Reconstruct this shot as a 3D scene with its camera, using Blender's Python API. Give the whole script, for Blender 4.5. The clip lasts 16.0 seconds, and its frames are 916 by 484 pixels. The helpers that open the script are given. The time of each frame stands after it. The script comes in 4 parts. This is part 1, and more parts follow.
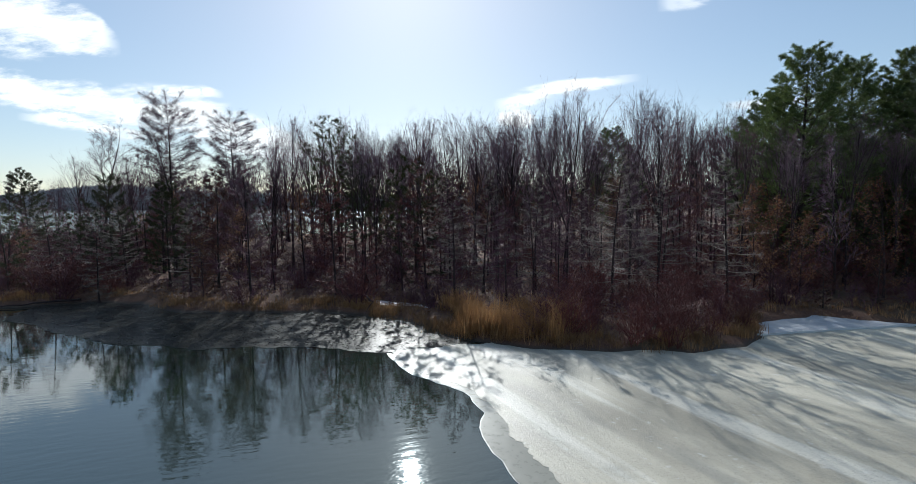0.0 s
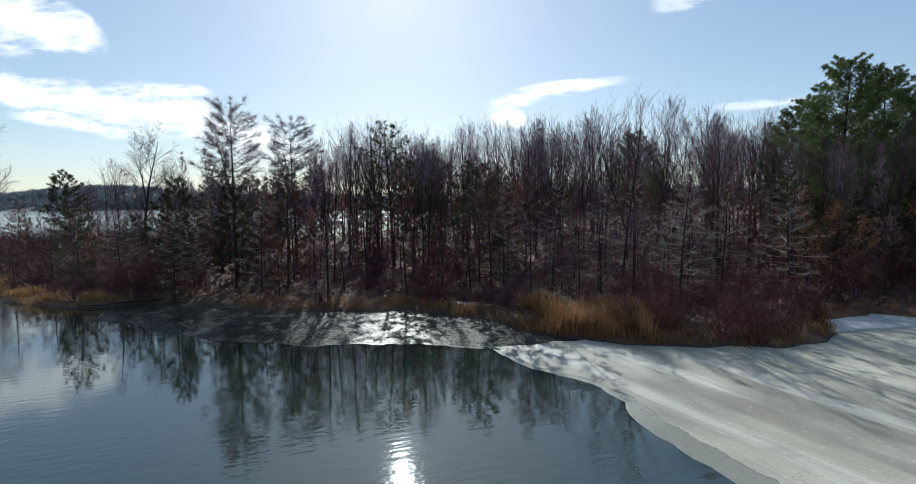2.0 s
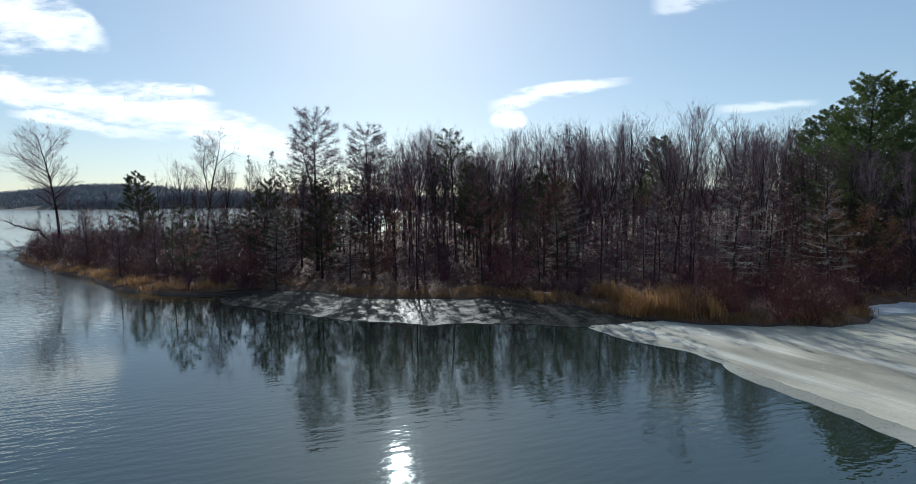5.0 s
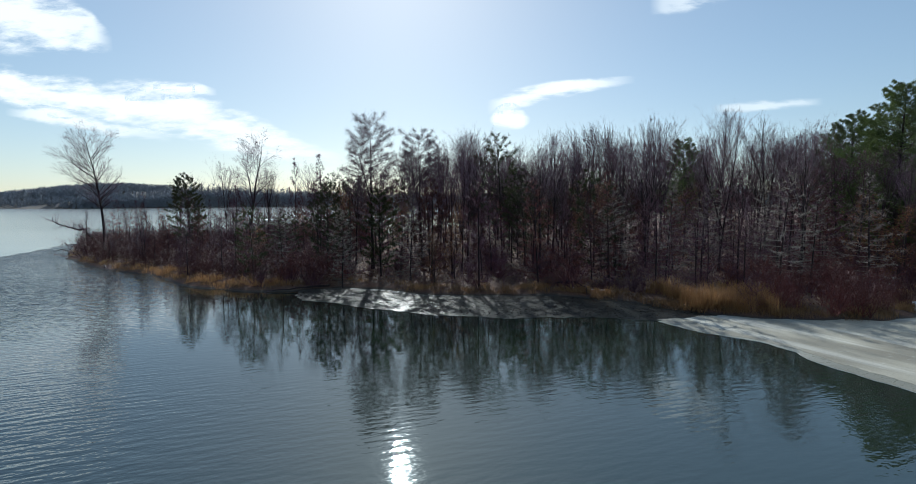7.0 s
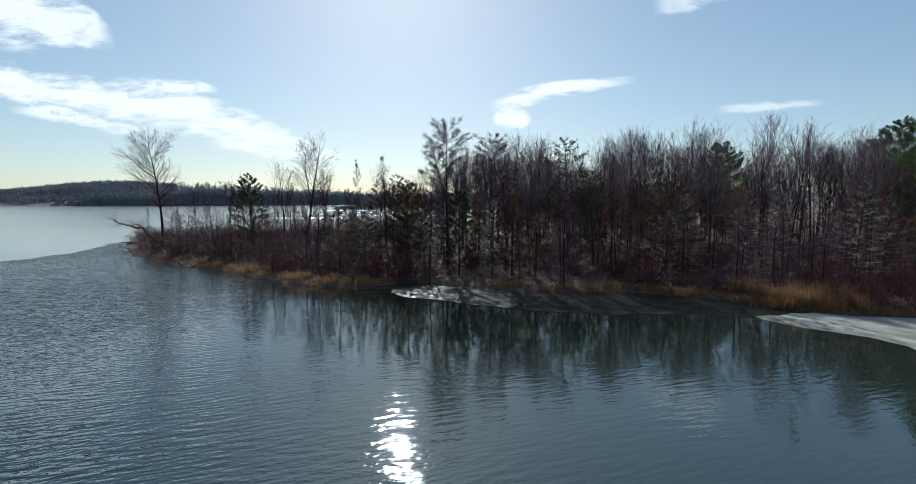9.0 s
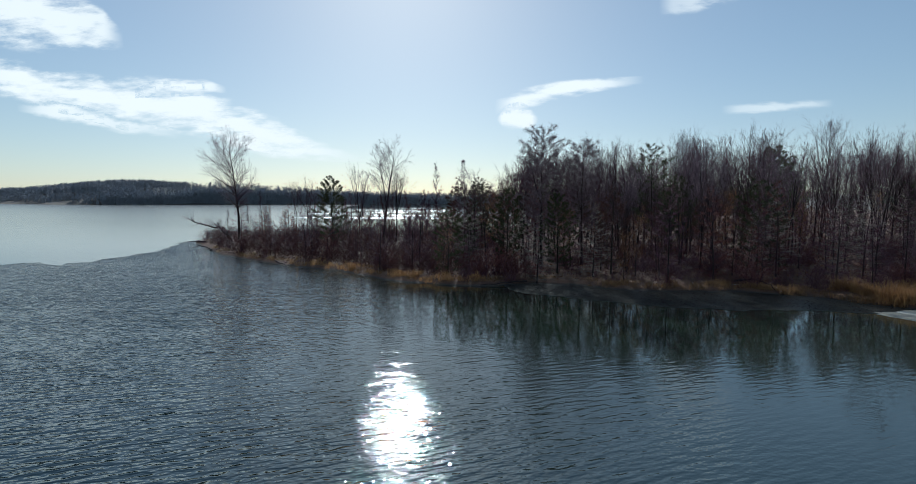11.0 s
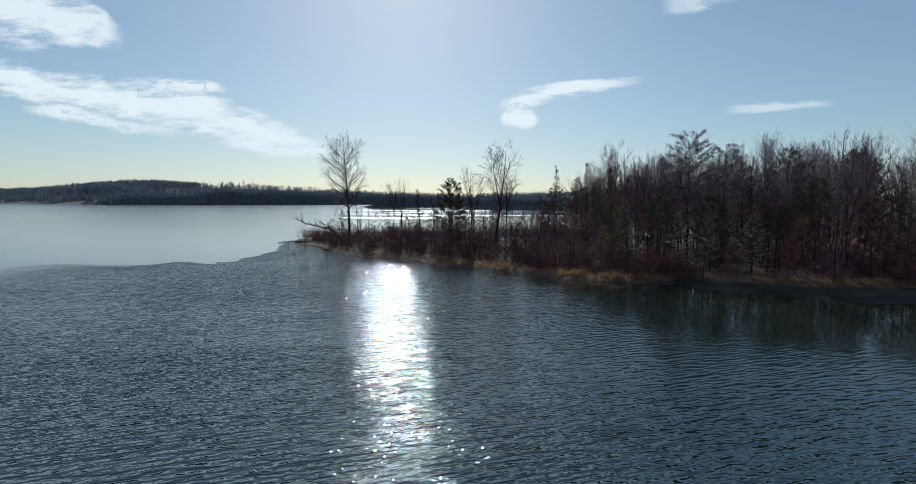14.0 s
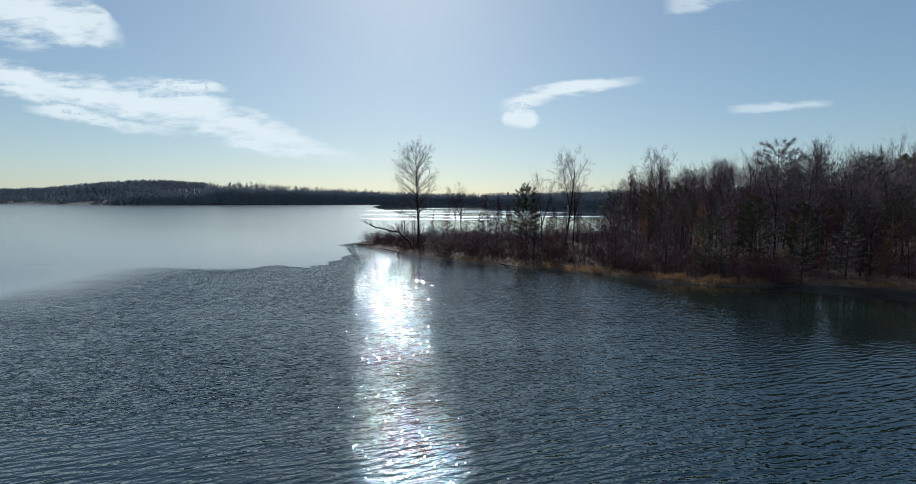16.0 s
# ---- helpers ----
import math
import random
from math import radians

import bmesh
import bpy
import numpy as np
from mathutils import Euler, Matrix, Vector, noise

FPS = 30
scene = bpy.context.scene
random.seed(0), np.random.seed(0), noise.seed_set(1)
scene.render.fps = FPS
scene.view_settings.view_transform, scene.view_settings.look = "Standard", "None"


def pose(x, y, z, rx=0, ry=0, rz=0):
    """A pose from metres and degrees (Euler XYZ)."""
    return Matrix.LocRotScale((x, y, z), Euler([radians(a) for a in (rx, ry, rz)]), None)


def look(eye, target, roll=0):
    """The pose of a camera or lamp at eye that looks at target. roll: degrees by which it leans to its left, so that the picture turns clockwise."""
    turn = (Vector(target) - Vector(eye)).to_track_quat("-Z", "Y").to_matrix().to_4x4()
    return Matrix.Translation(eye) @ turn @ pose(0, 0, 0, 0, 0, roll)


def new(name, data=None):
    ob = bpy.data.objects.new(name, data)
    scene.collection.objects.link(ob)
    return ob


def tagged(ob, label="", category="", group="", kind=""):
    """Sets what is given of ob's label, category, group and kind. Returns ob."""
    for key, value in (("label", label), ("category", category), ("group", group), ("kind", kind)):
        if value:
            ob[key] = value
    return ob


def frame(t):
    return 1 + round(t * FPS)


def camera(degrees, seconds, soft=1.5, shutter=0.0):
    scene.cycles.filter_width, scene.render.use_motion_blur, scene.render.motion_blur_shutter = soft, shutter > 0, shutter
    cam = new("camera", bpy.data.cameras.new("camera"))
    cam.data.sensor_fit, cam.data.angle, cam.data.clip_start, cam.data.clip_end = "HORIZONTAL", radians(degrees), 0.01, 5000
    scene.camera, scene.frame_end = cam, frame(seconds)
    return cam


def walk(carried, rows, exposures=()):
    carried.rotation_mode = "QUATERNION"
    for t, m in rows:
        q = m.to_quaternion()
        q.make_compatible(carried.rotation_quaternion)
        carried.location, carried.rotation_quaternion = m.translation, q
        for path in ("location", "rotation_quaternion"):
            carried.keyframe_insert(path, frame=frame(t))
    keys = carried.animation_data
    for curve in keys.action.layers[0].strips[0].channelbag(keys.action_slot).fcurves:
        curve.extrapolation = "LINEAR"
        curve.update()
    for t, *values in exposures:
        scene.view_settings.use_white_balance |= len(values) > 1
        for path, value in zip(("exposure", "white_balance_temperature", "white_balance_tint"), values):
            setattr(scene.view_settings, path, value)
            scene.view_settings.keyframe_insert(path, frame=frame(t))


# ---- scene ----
cam = camera(84.0, 16.0, soft=0.6)
PATH = [
    (0, (0.463, -0.582, 5.365), (0.42, 1.411, 5.208), -0.6),
    (0.5, (-0.561, -0.577, 5.344), (-0.598, 1.417, 5.19), -0.6),
    (1, (-1.669, -0.901, 5.476), (-1.699, 1.092, 5.319), -0.5),
    (1.5, (-2.735, -1.309, 5.58), (-2.755, 0.684, 5.422), -0.5),
    (2, (-3.713, -1.785, 5.605), (-3.725, 0.209, 5.448), -0.5),
    (2.5, (-4.552, -2.368, 5.701), (-4.562, -0.374, 5.544), -0.5),
    (3, (-5.373, -3.021, 5.781), (-5.381, -1.027, 5.625), -0.5),
    (3.5, (-6.136, -3.69, 5.719), (-6.141, -1.696, 5.564), -0.4),
    (4, (-6.786, -4.277, 5.621), (-6.793, -2.283, 5.467), -0.3),
    (6.5, (-11.047, -6.841, 5.761), (-11.057, -4.847, 5.604), -0.2),
    (7, (-12.069, -7.233, 5.823), (-12.08, -5.24, 5.665), -0.2),
    (7.5, (-13.18, -7.591, 5.858), (-13.192, -5.598, 5.698), -0.1),
    (8, (-14.58, -7.969, 5.904), (-14.593, -5.975, 5.744), -0.0),
    (8.5, (-16.149, -8.464, 5.961), (-16.162, -6.47, 5.801), 0.0),
    (9, (-17.84, -8.943, 6.019), (-17.854, -6.949, 5.858), 0.1),
    (11.5, (-27.686, -11.772, 6.225), (-27.718, -9.778, 6.063), 0.3),
    (12, (-29.918, -12.141, 6.204), (-29.948, -10.147, 6.043), 0.3),
    (12.5, (-32.045, -12.424, 6.207), (-32.077, -10.431, 6.045), 0.3),
    (13, (-34.359, -12.749, 6.235), (-34.389, -10.756, 6.072), 0.3),
    (13.5, (-36.648, -13.098, 6.258), (-36.678, -11.104, 6.096), 0.4),
    (14, (-38.953, -13.491, 6.307), (-38.984, -11.498, 6.145), 0.3),
    (14.5, (-41.254, -13.837, 6.496), (-41.285, -11.844, 6.334), 0.4),
    (15, (-43.448, -14.207, 6.634), (-43.48, -12.214, 6.473), 0.5),
    (15.5, (-45.641, -14.678, 6.775), (-45.673, -12.685, 6.612), 0.4),
    (16, (-47.817, -15.156, 6.847), (-47.848, -13.163, 6.684), 0.3),
]

EXPOSURES = [(0.0, 0.15, 5900, 6), (4.0, 0.1, 5800, 4), (9.0, -0.05, 5750, 2), (16.0, -0.38, 5600, 1)]
walk(cam, [(t, look(eye, target, roll)) for t, eye, target, roll in PATH], EXPOSURES)

# ---- sky and sun ----
SUN_WAY = Vector((-0.107, 0.867, 0.487)).normalized()
SUN_ELEVATION = math.asin(SUN_WAY.z)
SUN_AZIMUTH = math.atan2(SUN_WAY.x, SUN_WAY.y)

world = bpy.data.worlds.new("sky")
scene.world = world
world.use_nodes = True
wn, wl = world.node_tree.nodes, world.node_tree.links
sky = wn.new("ShaderNodeTexSky")
sky.sky_type = "NISHITA"
sky.sun_disc = False
sky.sun_elevation = SUN_ELEVATION
sky.sun_rotation = SUN_AZIMUTH
sky.air_density, sky.dust_density, sky.ozone_density = 1.0, 0.4, 2.0
wn["Background"].inputs["Strength"].default_value = 0.172
haze = wn.new("ShaderNodeGamma")
haze.inputs["Gamma"].default_value = 0.68
wl.new(sky.outputs["Color"], haze.inputs["Color"])
clear = wn.new("ShaderNodeHueSaturation")
clear.inputs["Saturation"].default_value = 1.04
wl.new(haze.outputs["Color"], clear.inputs["Color"])
wl.new(clear.outputs["Color"], wn["Background"].inputs["Color"])

sun_data = bpy.data.lights.new("sun", "SUN")
sun_data.energy, sun_data.angle, sun_data.color = 5.0, radians(0.53), (1.0, 0.95, 0.88)
sun = new("sun", sun_data)
sun.matrix_world = look(tuple(SUN_WAY * 300), (0, 0, 0))


# ---- materials ----
def material(name):
    m = bpy.data.materials.new(name)
    m.use_nodes = True
    n, l = m.node_tree.nodes, m.node_tree.links
    return m, n, l, n["Principled BSDF"]


def mixed(n, l, fac, a, b):
    """A colour mix; a and b are colours or sockets."""
    mix = n.new("ShaderNodeMix")
    mix.data_type = "RGBA"
    if isinstance(fac, (int, float)):
        mix.inputs[0].default_value = fac
    else:
        l.new(fac, mix.inputs[0])
    for k, c in ((6, a), (7, b)):
        if isinstance(c, tuple):
            mix.inputs[k].default_value = (*c, 1.0)
        else:
            l.new(c, mix.inputs[k])
    return mix.outputs[2]


def noise_of(n, l, coord, scale, detail=4.0, rough=0.55, stretch=(1, 1, 1), turn=0.0):
    mp = n.new("ShaderNodeMapping")
    mp.vector_type = "TEXTURE"
    mp.inputs["Scale"].default_value = tuple(1 / v for v in stretch)
    mp.inputs["Rotation"].default_value = (0, 0, radians(turn))
    l.new(coord, mp.inputs["Vector"])
    t = n.new("ShaderNodeTexNoise")
    t.inputs["Scale"].default_value, t.inputs["Detail"].default_value, t.inputs["Roughness"].default_value = scale, detail, rough
    l.new(mp.outputs["Vector"], t.inputs["Vector"])
    return t.outputs["Fac"]


def ramp(n, l, fac, lo, hi, a=0.0, b=1.0):
    r = n.new("ShaderNodeMapRange")
    r.interpolation_type = "SMOOTHSTEP"
    for k, v in zip(("From Min", "From Max", "To Min", "To Max"), (lo, hi, a, b)):
        r.inputs[k].default_value = v
    l.new(fac, r.inputs["Value"])
    return r.outputs["Result"]


def bumped(n, l, bsdf, height, distance, strength=1.0):
    b = n.new("ShaderNodeBump")
    b.inputs["Distance"].default_value, b.inputs["Strength"].default_value = distance, 1.0
    if isinstance(strength, (int, float)):
        b.inputs["Strength"].default_value = strength
    else:
        l.new(strength, b.inputs["Strength"])
    l.new(height, b.inputs["Height"])
    l.new(b.outputs["Normal"], bsdf.inputs["Normal"])


def place_of(n):
    return n.new("ShaderNodeNewGeometry").outputs["Position"]


def maths(n, l, op, a, b):
    m = n.new("ShaderNodeMath")
    m.operation = op
    for k, v in enumerate((a, b)):
        if isinstance(v, (int, float)):
            m.inputs[k].default_value = v
        else:
            l.new(v, m.inputs[k])
    return m.outputs[0]


def bark_material(name, dark, light, scale=6.0):
    """Furrowed bark: stretched grain, pale lichen, a tint of its own for each tree."""
    m, n, l, b = material(name)
    co = n.new("ShaderNodeTexCoord").outputs["Object"]
    grain = noise_of(n, l, co, scale, 5, 0.65, (3, 3, 0.5))
    lichen = noise_of(n, l, co, 1.3, 4, 0.6)
    rnd = n.new("ShaderNodeObjectInfo").outputs["Random"]
    c = mixed(n, l, ramp(n, l, grain, 0.3, 0.7), dark, light)
    c = mixed(n, l, ramp(n, l, lichen, 0.55, 0.8, 0.0, 0.5), c, tuple(min(1, v * 1.5 + 0.02) for v in light))
    hsv = n.new("ShaderNodeHueSaturation")
    l.new(ramp(n, l, rnd, 0.0, 1.0, 0.75, 1.25), hsv.inputs["Value"])
    l.new(c, hsv.inputs["Color"])
    l.new(hsv.outputs["Color"], b.inputs["Base Color"])
    b.inputs["Roughness"].default_value = 0.75
    b.inputs["Specular IOR Level"].default_value = 0.3
    bumped(n, l, b, grain, 0.02, 0.6)
    return m


def twig_material(name, a, c2, rough=0.62, gloss=0.3):
    """Fine wood: each twig takes its own tint."""
    m, n, l, b = material(name)
    isl = n.new("ShaderNodeNewGeometry").outputs["Random Per Island"]
    rnd = n.new("ShaderNodeObjectInfo").outputs["Random"]
    c = mixed(n, l, isl, a, c2)
    hsv = n.new("ShaderNodeHueSaturation")
    l.new(ramp(n, l, rnd, 0.0, 1.0, 0.7, 1.3), hsv.inputs["Value"])
    l.new(c, hsv.inputs["Color"])
    l.new(hsv.outputs["Color"], b.inputs["Base Color"])
    b.inputs["Roughness"].default_value = rough
    b.inputs["Specular IOR Level"].default_value = gloss
    return m


def leaf_material(name, a, c2, through_light=0.35):
    """Needles, dry leaves and grass: each piece its own tint, some light passing through."""
    m, n, l, b = material(name)
    isl = n.new("ShaderNodeNewGeometry").outputs["Random Per Island"]
    rnd = n.new("ShaderNodeObjectInfo").outputs["Random"]
    patch = noise_of(n, l, place_of(n), 0.6, 3)
    c = mixed(n, l, maths(n, l, "MULTIPLY_ADD", isl, 0.7), a, c2)
    c = mixed(n, l, ramp(n, l, patch, 0.4, 0.7, 0.0, 0.5), c, tuple(v * 0.6 for v in a))
    hsv = n.new("ShaderNodeHueSaturation")
    l.new(ramp(n, l, rnd, 0.0, 1.0, 0.8, 1.2), hsv.inputs["Value"])
    l.new(c, hsv.inputs["Color"])
    l.new(hsv.outputs["Color"], b.inputs["Base Color"])
    b.inputs["Roughness"].default_value = 0.55
    b.inputs["Specular IOR Level"].default_value = 0.25
    tr = n.new("ShaderNodeBsdfTranslucent")
    l.new(hsv.outputs["Color"], tr.inputs["Color"])
    mx = n.new("ShaderNodeMixShader")
    mx.inputs[0].default_value = through_light
    l.new(b.outputs[0], mx.inputs[1])
    l.new(tr.outputs[0], mx.inputs[2])
    l.new(mx.outputs[0], n["Material Output"].inputs["Surface"])
    return m


def ground_material():
    m, n, l, b = material("leaf_litter_ground")
    p = place_of(n)
    big = noise_of(n, l, p, 0.18, 4)
    mid = noise_of(n, l, p, 1.4, 5, 0.65)
    fine = noise_of(n, l, p, 11.0, 4, 0.7)
    c = mixed(n, l, ramp(n, l, mid, 0.3, 0.7), (0.055, 0.023, 0.015), (0.15, 0.066, 0.035))
    c = mixed(n, l, ramp(n, l, fine, 0.42, 0.68, 0.0, 0.6), c, (0.19, 0.092, 0.045))
    c = mixed(n, l, ramp(n, l, big, 0.5, 0.7, 0.0, 0.7), c, (0.08, 0.06, 0.03))
    # wet mud along the waterline, distance haze greyed into the stubble fields across the lake
    z = n.new("ShaderNodeSeparateXYZ")
    l.new(p, z.inputs[0])
    c = mixed(n, l, ramp(n, l, z.outputs["Y"], 330.0, 360.0), c, mixed(n, l, ramp(n, l, noise_of(n, l, p, 0.05, 5, 0.6, (0.4, 1, 1)), 0.35, 0.65), (0.085, 0.07, 0.06), (0.13, 0.11, 0.092)))
    c = mixed(n, l, ramp(n, l, z.outputs["Z"], 0.03, 0.13, 1.0, 0.0), c, (0.06, 0.042, 0.03))
    l.new(c, b.inputs["Base Color"])
    b.inputs["Roughness"].default_value = 0.9
    bumped(n, l, b, fine, 0.06, 0.8)
    return m


def water_material():
    m, n, l, b = material("lake_water")
    p = place_of(n)
    b.inputs["Roughness"].default_value = 0.03
    b.inputs["IOR"].default_value = 2.0
    b.inputs["Specular Tint"].default_value = (0.82, 0.97, 1.0, 1)
    b.inputs["Specular IOR Level"].default_value = 0.5
    # long-crested wavelets with shorter cross ripples on their backs
    ripple = noise_of(n, l, p, 1.0, 0, 0.4, (1.5, 5.4, 1), 20)
    ripple2 = noise_of(n, l, p, 1.0, 0, 0.5, (6.2, 11.0, 1), 18)
    chop = noise_of(n, l, p, 1.0, 0, 0.5, (11.0, 18.0, 1), 30)
    swell = noise_of(n, l, p, 0.35, 1, 0.4, (1.6, 4.6, 1), 10)
    h = maths(n, l, "ADD", ripple, maths(n, l, "MULTIPLY", ripple2, 0.36))
    h = maths(n, l, "ADD", h, maths(n, l, "MULTIPLY", swell, 0.7))
    # wind: rough towards the open lake, calm in the lee of the ice
    xyz = n.new("ShaderNodeSeparateXYZ")
    l.new(p, xyz.inputs[0])
    shelter = maths(n, l, "ADD", maths(n, l, "MULTIPLY", xyz.outputs["Y"], 0.35), xyz.outputs["X"])
    lee = ramp(n, l, shelter, -38.0, -12.0, 1.0, 0.1)
    # dark and deep outside; by the ice the colour is lifted for bright mirrored sky
    sky_lift = maths(n, l, "ADD", shelter, maths(n, l, "MULTIPLY", noise_of(n, l, p, 0.12, 3), 8.0))
    l.new(mixed(n, l, ramp(n, l, sky_lift, -26.0, -4.0), (0.0045, 0.0105, 0.0085), (0.019, 0.027, 0.019)), b.inputs["Base Color"])
    gust = noise_of(n, l, p, 0.07, 3, 0.5, (0.6, 1.6, 1), 12)
    cove = maths(n, l, "MULTIPLY", ramp(n, l, xyz.outputs["Y"], 7.0, 12.0, 0.0, 0.78), ramp(n, l, xyz.outputs["X"], -37.0, -26.0, 0.0, 1.0))
    lee = maths(n, l, "MULTIPLY", lee, maths(n, l, "SUBTRACT", 1.0, cove))
    power = maths(n, l, "MULTIPLY", lee, ramp(n, l, gust, 0.3, 0.65, 0.55, 1.0))
    # the fine chop outlives the wavelets in the lee
    h = maths(n, l, "ADD", h, maths(n, l, "MULTIPLY", chop, maths(n, l, "MULTIPLY", maths(n, l, "POWER", lee, -0.5), 0.05)))
    bumped(n, l, b, h, 0.072, power)
    return m


def ice_material():
    m, n, l, b = material("grey_lake_ice")
    p = place_of(n)
    streak = noise_of(n, l, p, 0.22, 5, 0.6, (1.0, 0.35, 1), 27)
    streak2 = noise_of(n, l, p, 0.9, 5, 0.6, (1.0, 0.28, 1), 24)
    fine = noise_of(n, l, p, 9.0, 4, 0.65)
    spots = noise_of(n, l, p, 2.6, 3, 0.6)
    grit = noise_of(n, l, p, 22.0, 3, 0.7)
    bands = noise_of(n, l, p, 0.75, 4, 0.5, (1.0, 0.07, 1), 26)
    c = mixed(n, l, ramp(n, l, streak, 0.36, 0.64), (0.28, 0.255, 0.20), (0.54, 0.50, 0.40))
    c = mixed(n, l, ramp(n, l, streak2, 0.5, 0.72, 0.0, 0.6), c, (0.19, 0.185, 0.155))
    c = mixed(n, l, ramp(n, l, bands, 0.54, 0.62, 0.0, 0.55), c, (0.62, 0.60, 0.53))
    c = mixed(n, l, ramp(n, l, bands, 0.34, 0.44, 0.5, 0.0), c, (0.2, 0.2, 0.175))
    c = mixed(n, l, ramp(n, l, spots, 0.62, 0.75, 0.0, 0.4), c, (0.68, 0.68, 0.66))
    c = mixed(n, l, ramp(n, l, grit, 0.5, 0.72, 0.0, 0.45), c, (0.16, 0.15, 0.125))
    # meltwater pools by the bank: smooth, dark
    wet = ramp(n, l, noise_of(n, l, p, 0.3, 4, 0.55, (0.45, 1.0, 1), -6), 0.6, 0.68)
    c = mixed(n, l, maths(n, l, "MULTIPLY", wet, 0.7), c, (0.10, 0.105, 0.1))
    l.new(c, b.inputs["Base Color"])
    l.new(ramp(n, l, streak, 0.35, 0.65, 0.4, 0.65), b.inputs["Roughness"])
    b.inputs["Specular IOR Level"].default_value = 0.25
    bumped(n, l, b, maths(n, l, "ADD", maths(n, l, "ADD", fine, grit), maths(n, l, "MULTIPLY", bands, 3.0)), 0.014, 0.6)
    return m


def thin_ice_material(name="dark_thin_ice", dark=(0.012, 0.014, 0.013), light=(0.038, 0.037, 0.032), rough=(0.24, 0.4)):
    m, n, l, b = material(name)
    p = place_of(n)
    cloud = noise_of(n, l, p, 0.25, 5, 0.6, (1, 0.8, 1), 20)
    fine = noise_of(n, l, p, 6.0, 4, 0.6)
    c = mixed(n, l, ramp(n, l, cloud, 0.38, 0.62), dark, light)
    l.new(c, b.inputs["Base Color"])
    l.new(ramp(n, l, fine, 0.3, 0.7, *rough), b.inputs["Roughness"])
    b.inputs["Specular IOR Level"].default_value = 0.07
    bumped(n, l, b, fine, 0.003, 0.4)
    return m


def film_ice_material():
    """Skim ice that thins out into open water towards the near bay, with a few open leads."""
    m, n, l, b = material("smooth_skim_ice")
    p = place_of(n)
    cloud = noise_of(n, l, p, 0.03, 5, 0.6, (0.5, 1.4, 1), 0)
    c = mixed(n, l, ramp(n, l, cloud, 0.35, 0.7), (0.12, 0.13, 0.127), (0.27, 0.268, 0.245))
    l.new(c, b.inputs["Base Color"])
    b.inputs["Roughness"].default_value = 0.16
    xyz = n.new("ShaderNodeSeparateXYZ")
    l.new(p, xyz.inputs[0])
    fray = noise_of(n, l, p, 0.3, 5, 0.65)
    wander = maths(n, l, "MULTIPLY", maths(n, l, "SUBTRACT", fray, 0.5), 9.0)
    thin = ramp(n, l, maths(n, l, "ADD", xyz.outputs["X"], wander), -83.0, -72.0, 1.0, 0.0)
    thick = ramp(n, l, maths(n, l, "ADD", xyz.outputs["Y"], maths(n, l, "MULTIPLY", wander, 0.25)), 32.0, 35.5)
    leads = ramp(n, l, noise_of(n, l, p, 0.05, 4, 0.55, (0.35, 1.7, 1), 4), 0.67, 0.73, 1.0, 0.25)
    cover = maths(n, l, "MULTIPLY", maths(n, l, "MAXIMUM", thin, thick), leads)
    tr = n.new("ShaderNodeBsdfTransparent")
    mx = n.new("ShaderNodeMixShader")
    l.new(cover, mx.inputs[0])
    l.new(tr.outputs[0], mx.inputs[1])
    l.new(b.outputs[0], mx.inputs[2])
    l.new(mx.outputs[0], n["Material Output"].inputs["Surface"])
    return m


def snow_ice_material(name="white_ice_and_glare", dark=(0.62, 0.64, 0.66), light=(0.85, 0.86, 0.87)):
    m, n, l, b = material(name)
    p = place_of(n)
    fine = noise_of(n, l, p, 3.0, 4, 0.6)
    c = mixed(n, l, fine, dark, light)
    l.new(c, b.inputs["Base Color"])
    b.inputs["Roughness"].default_value = 0.45
    bumped(n, l, b, fine, 0.02, 0.5)
    return m


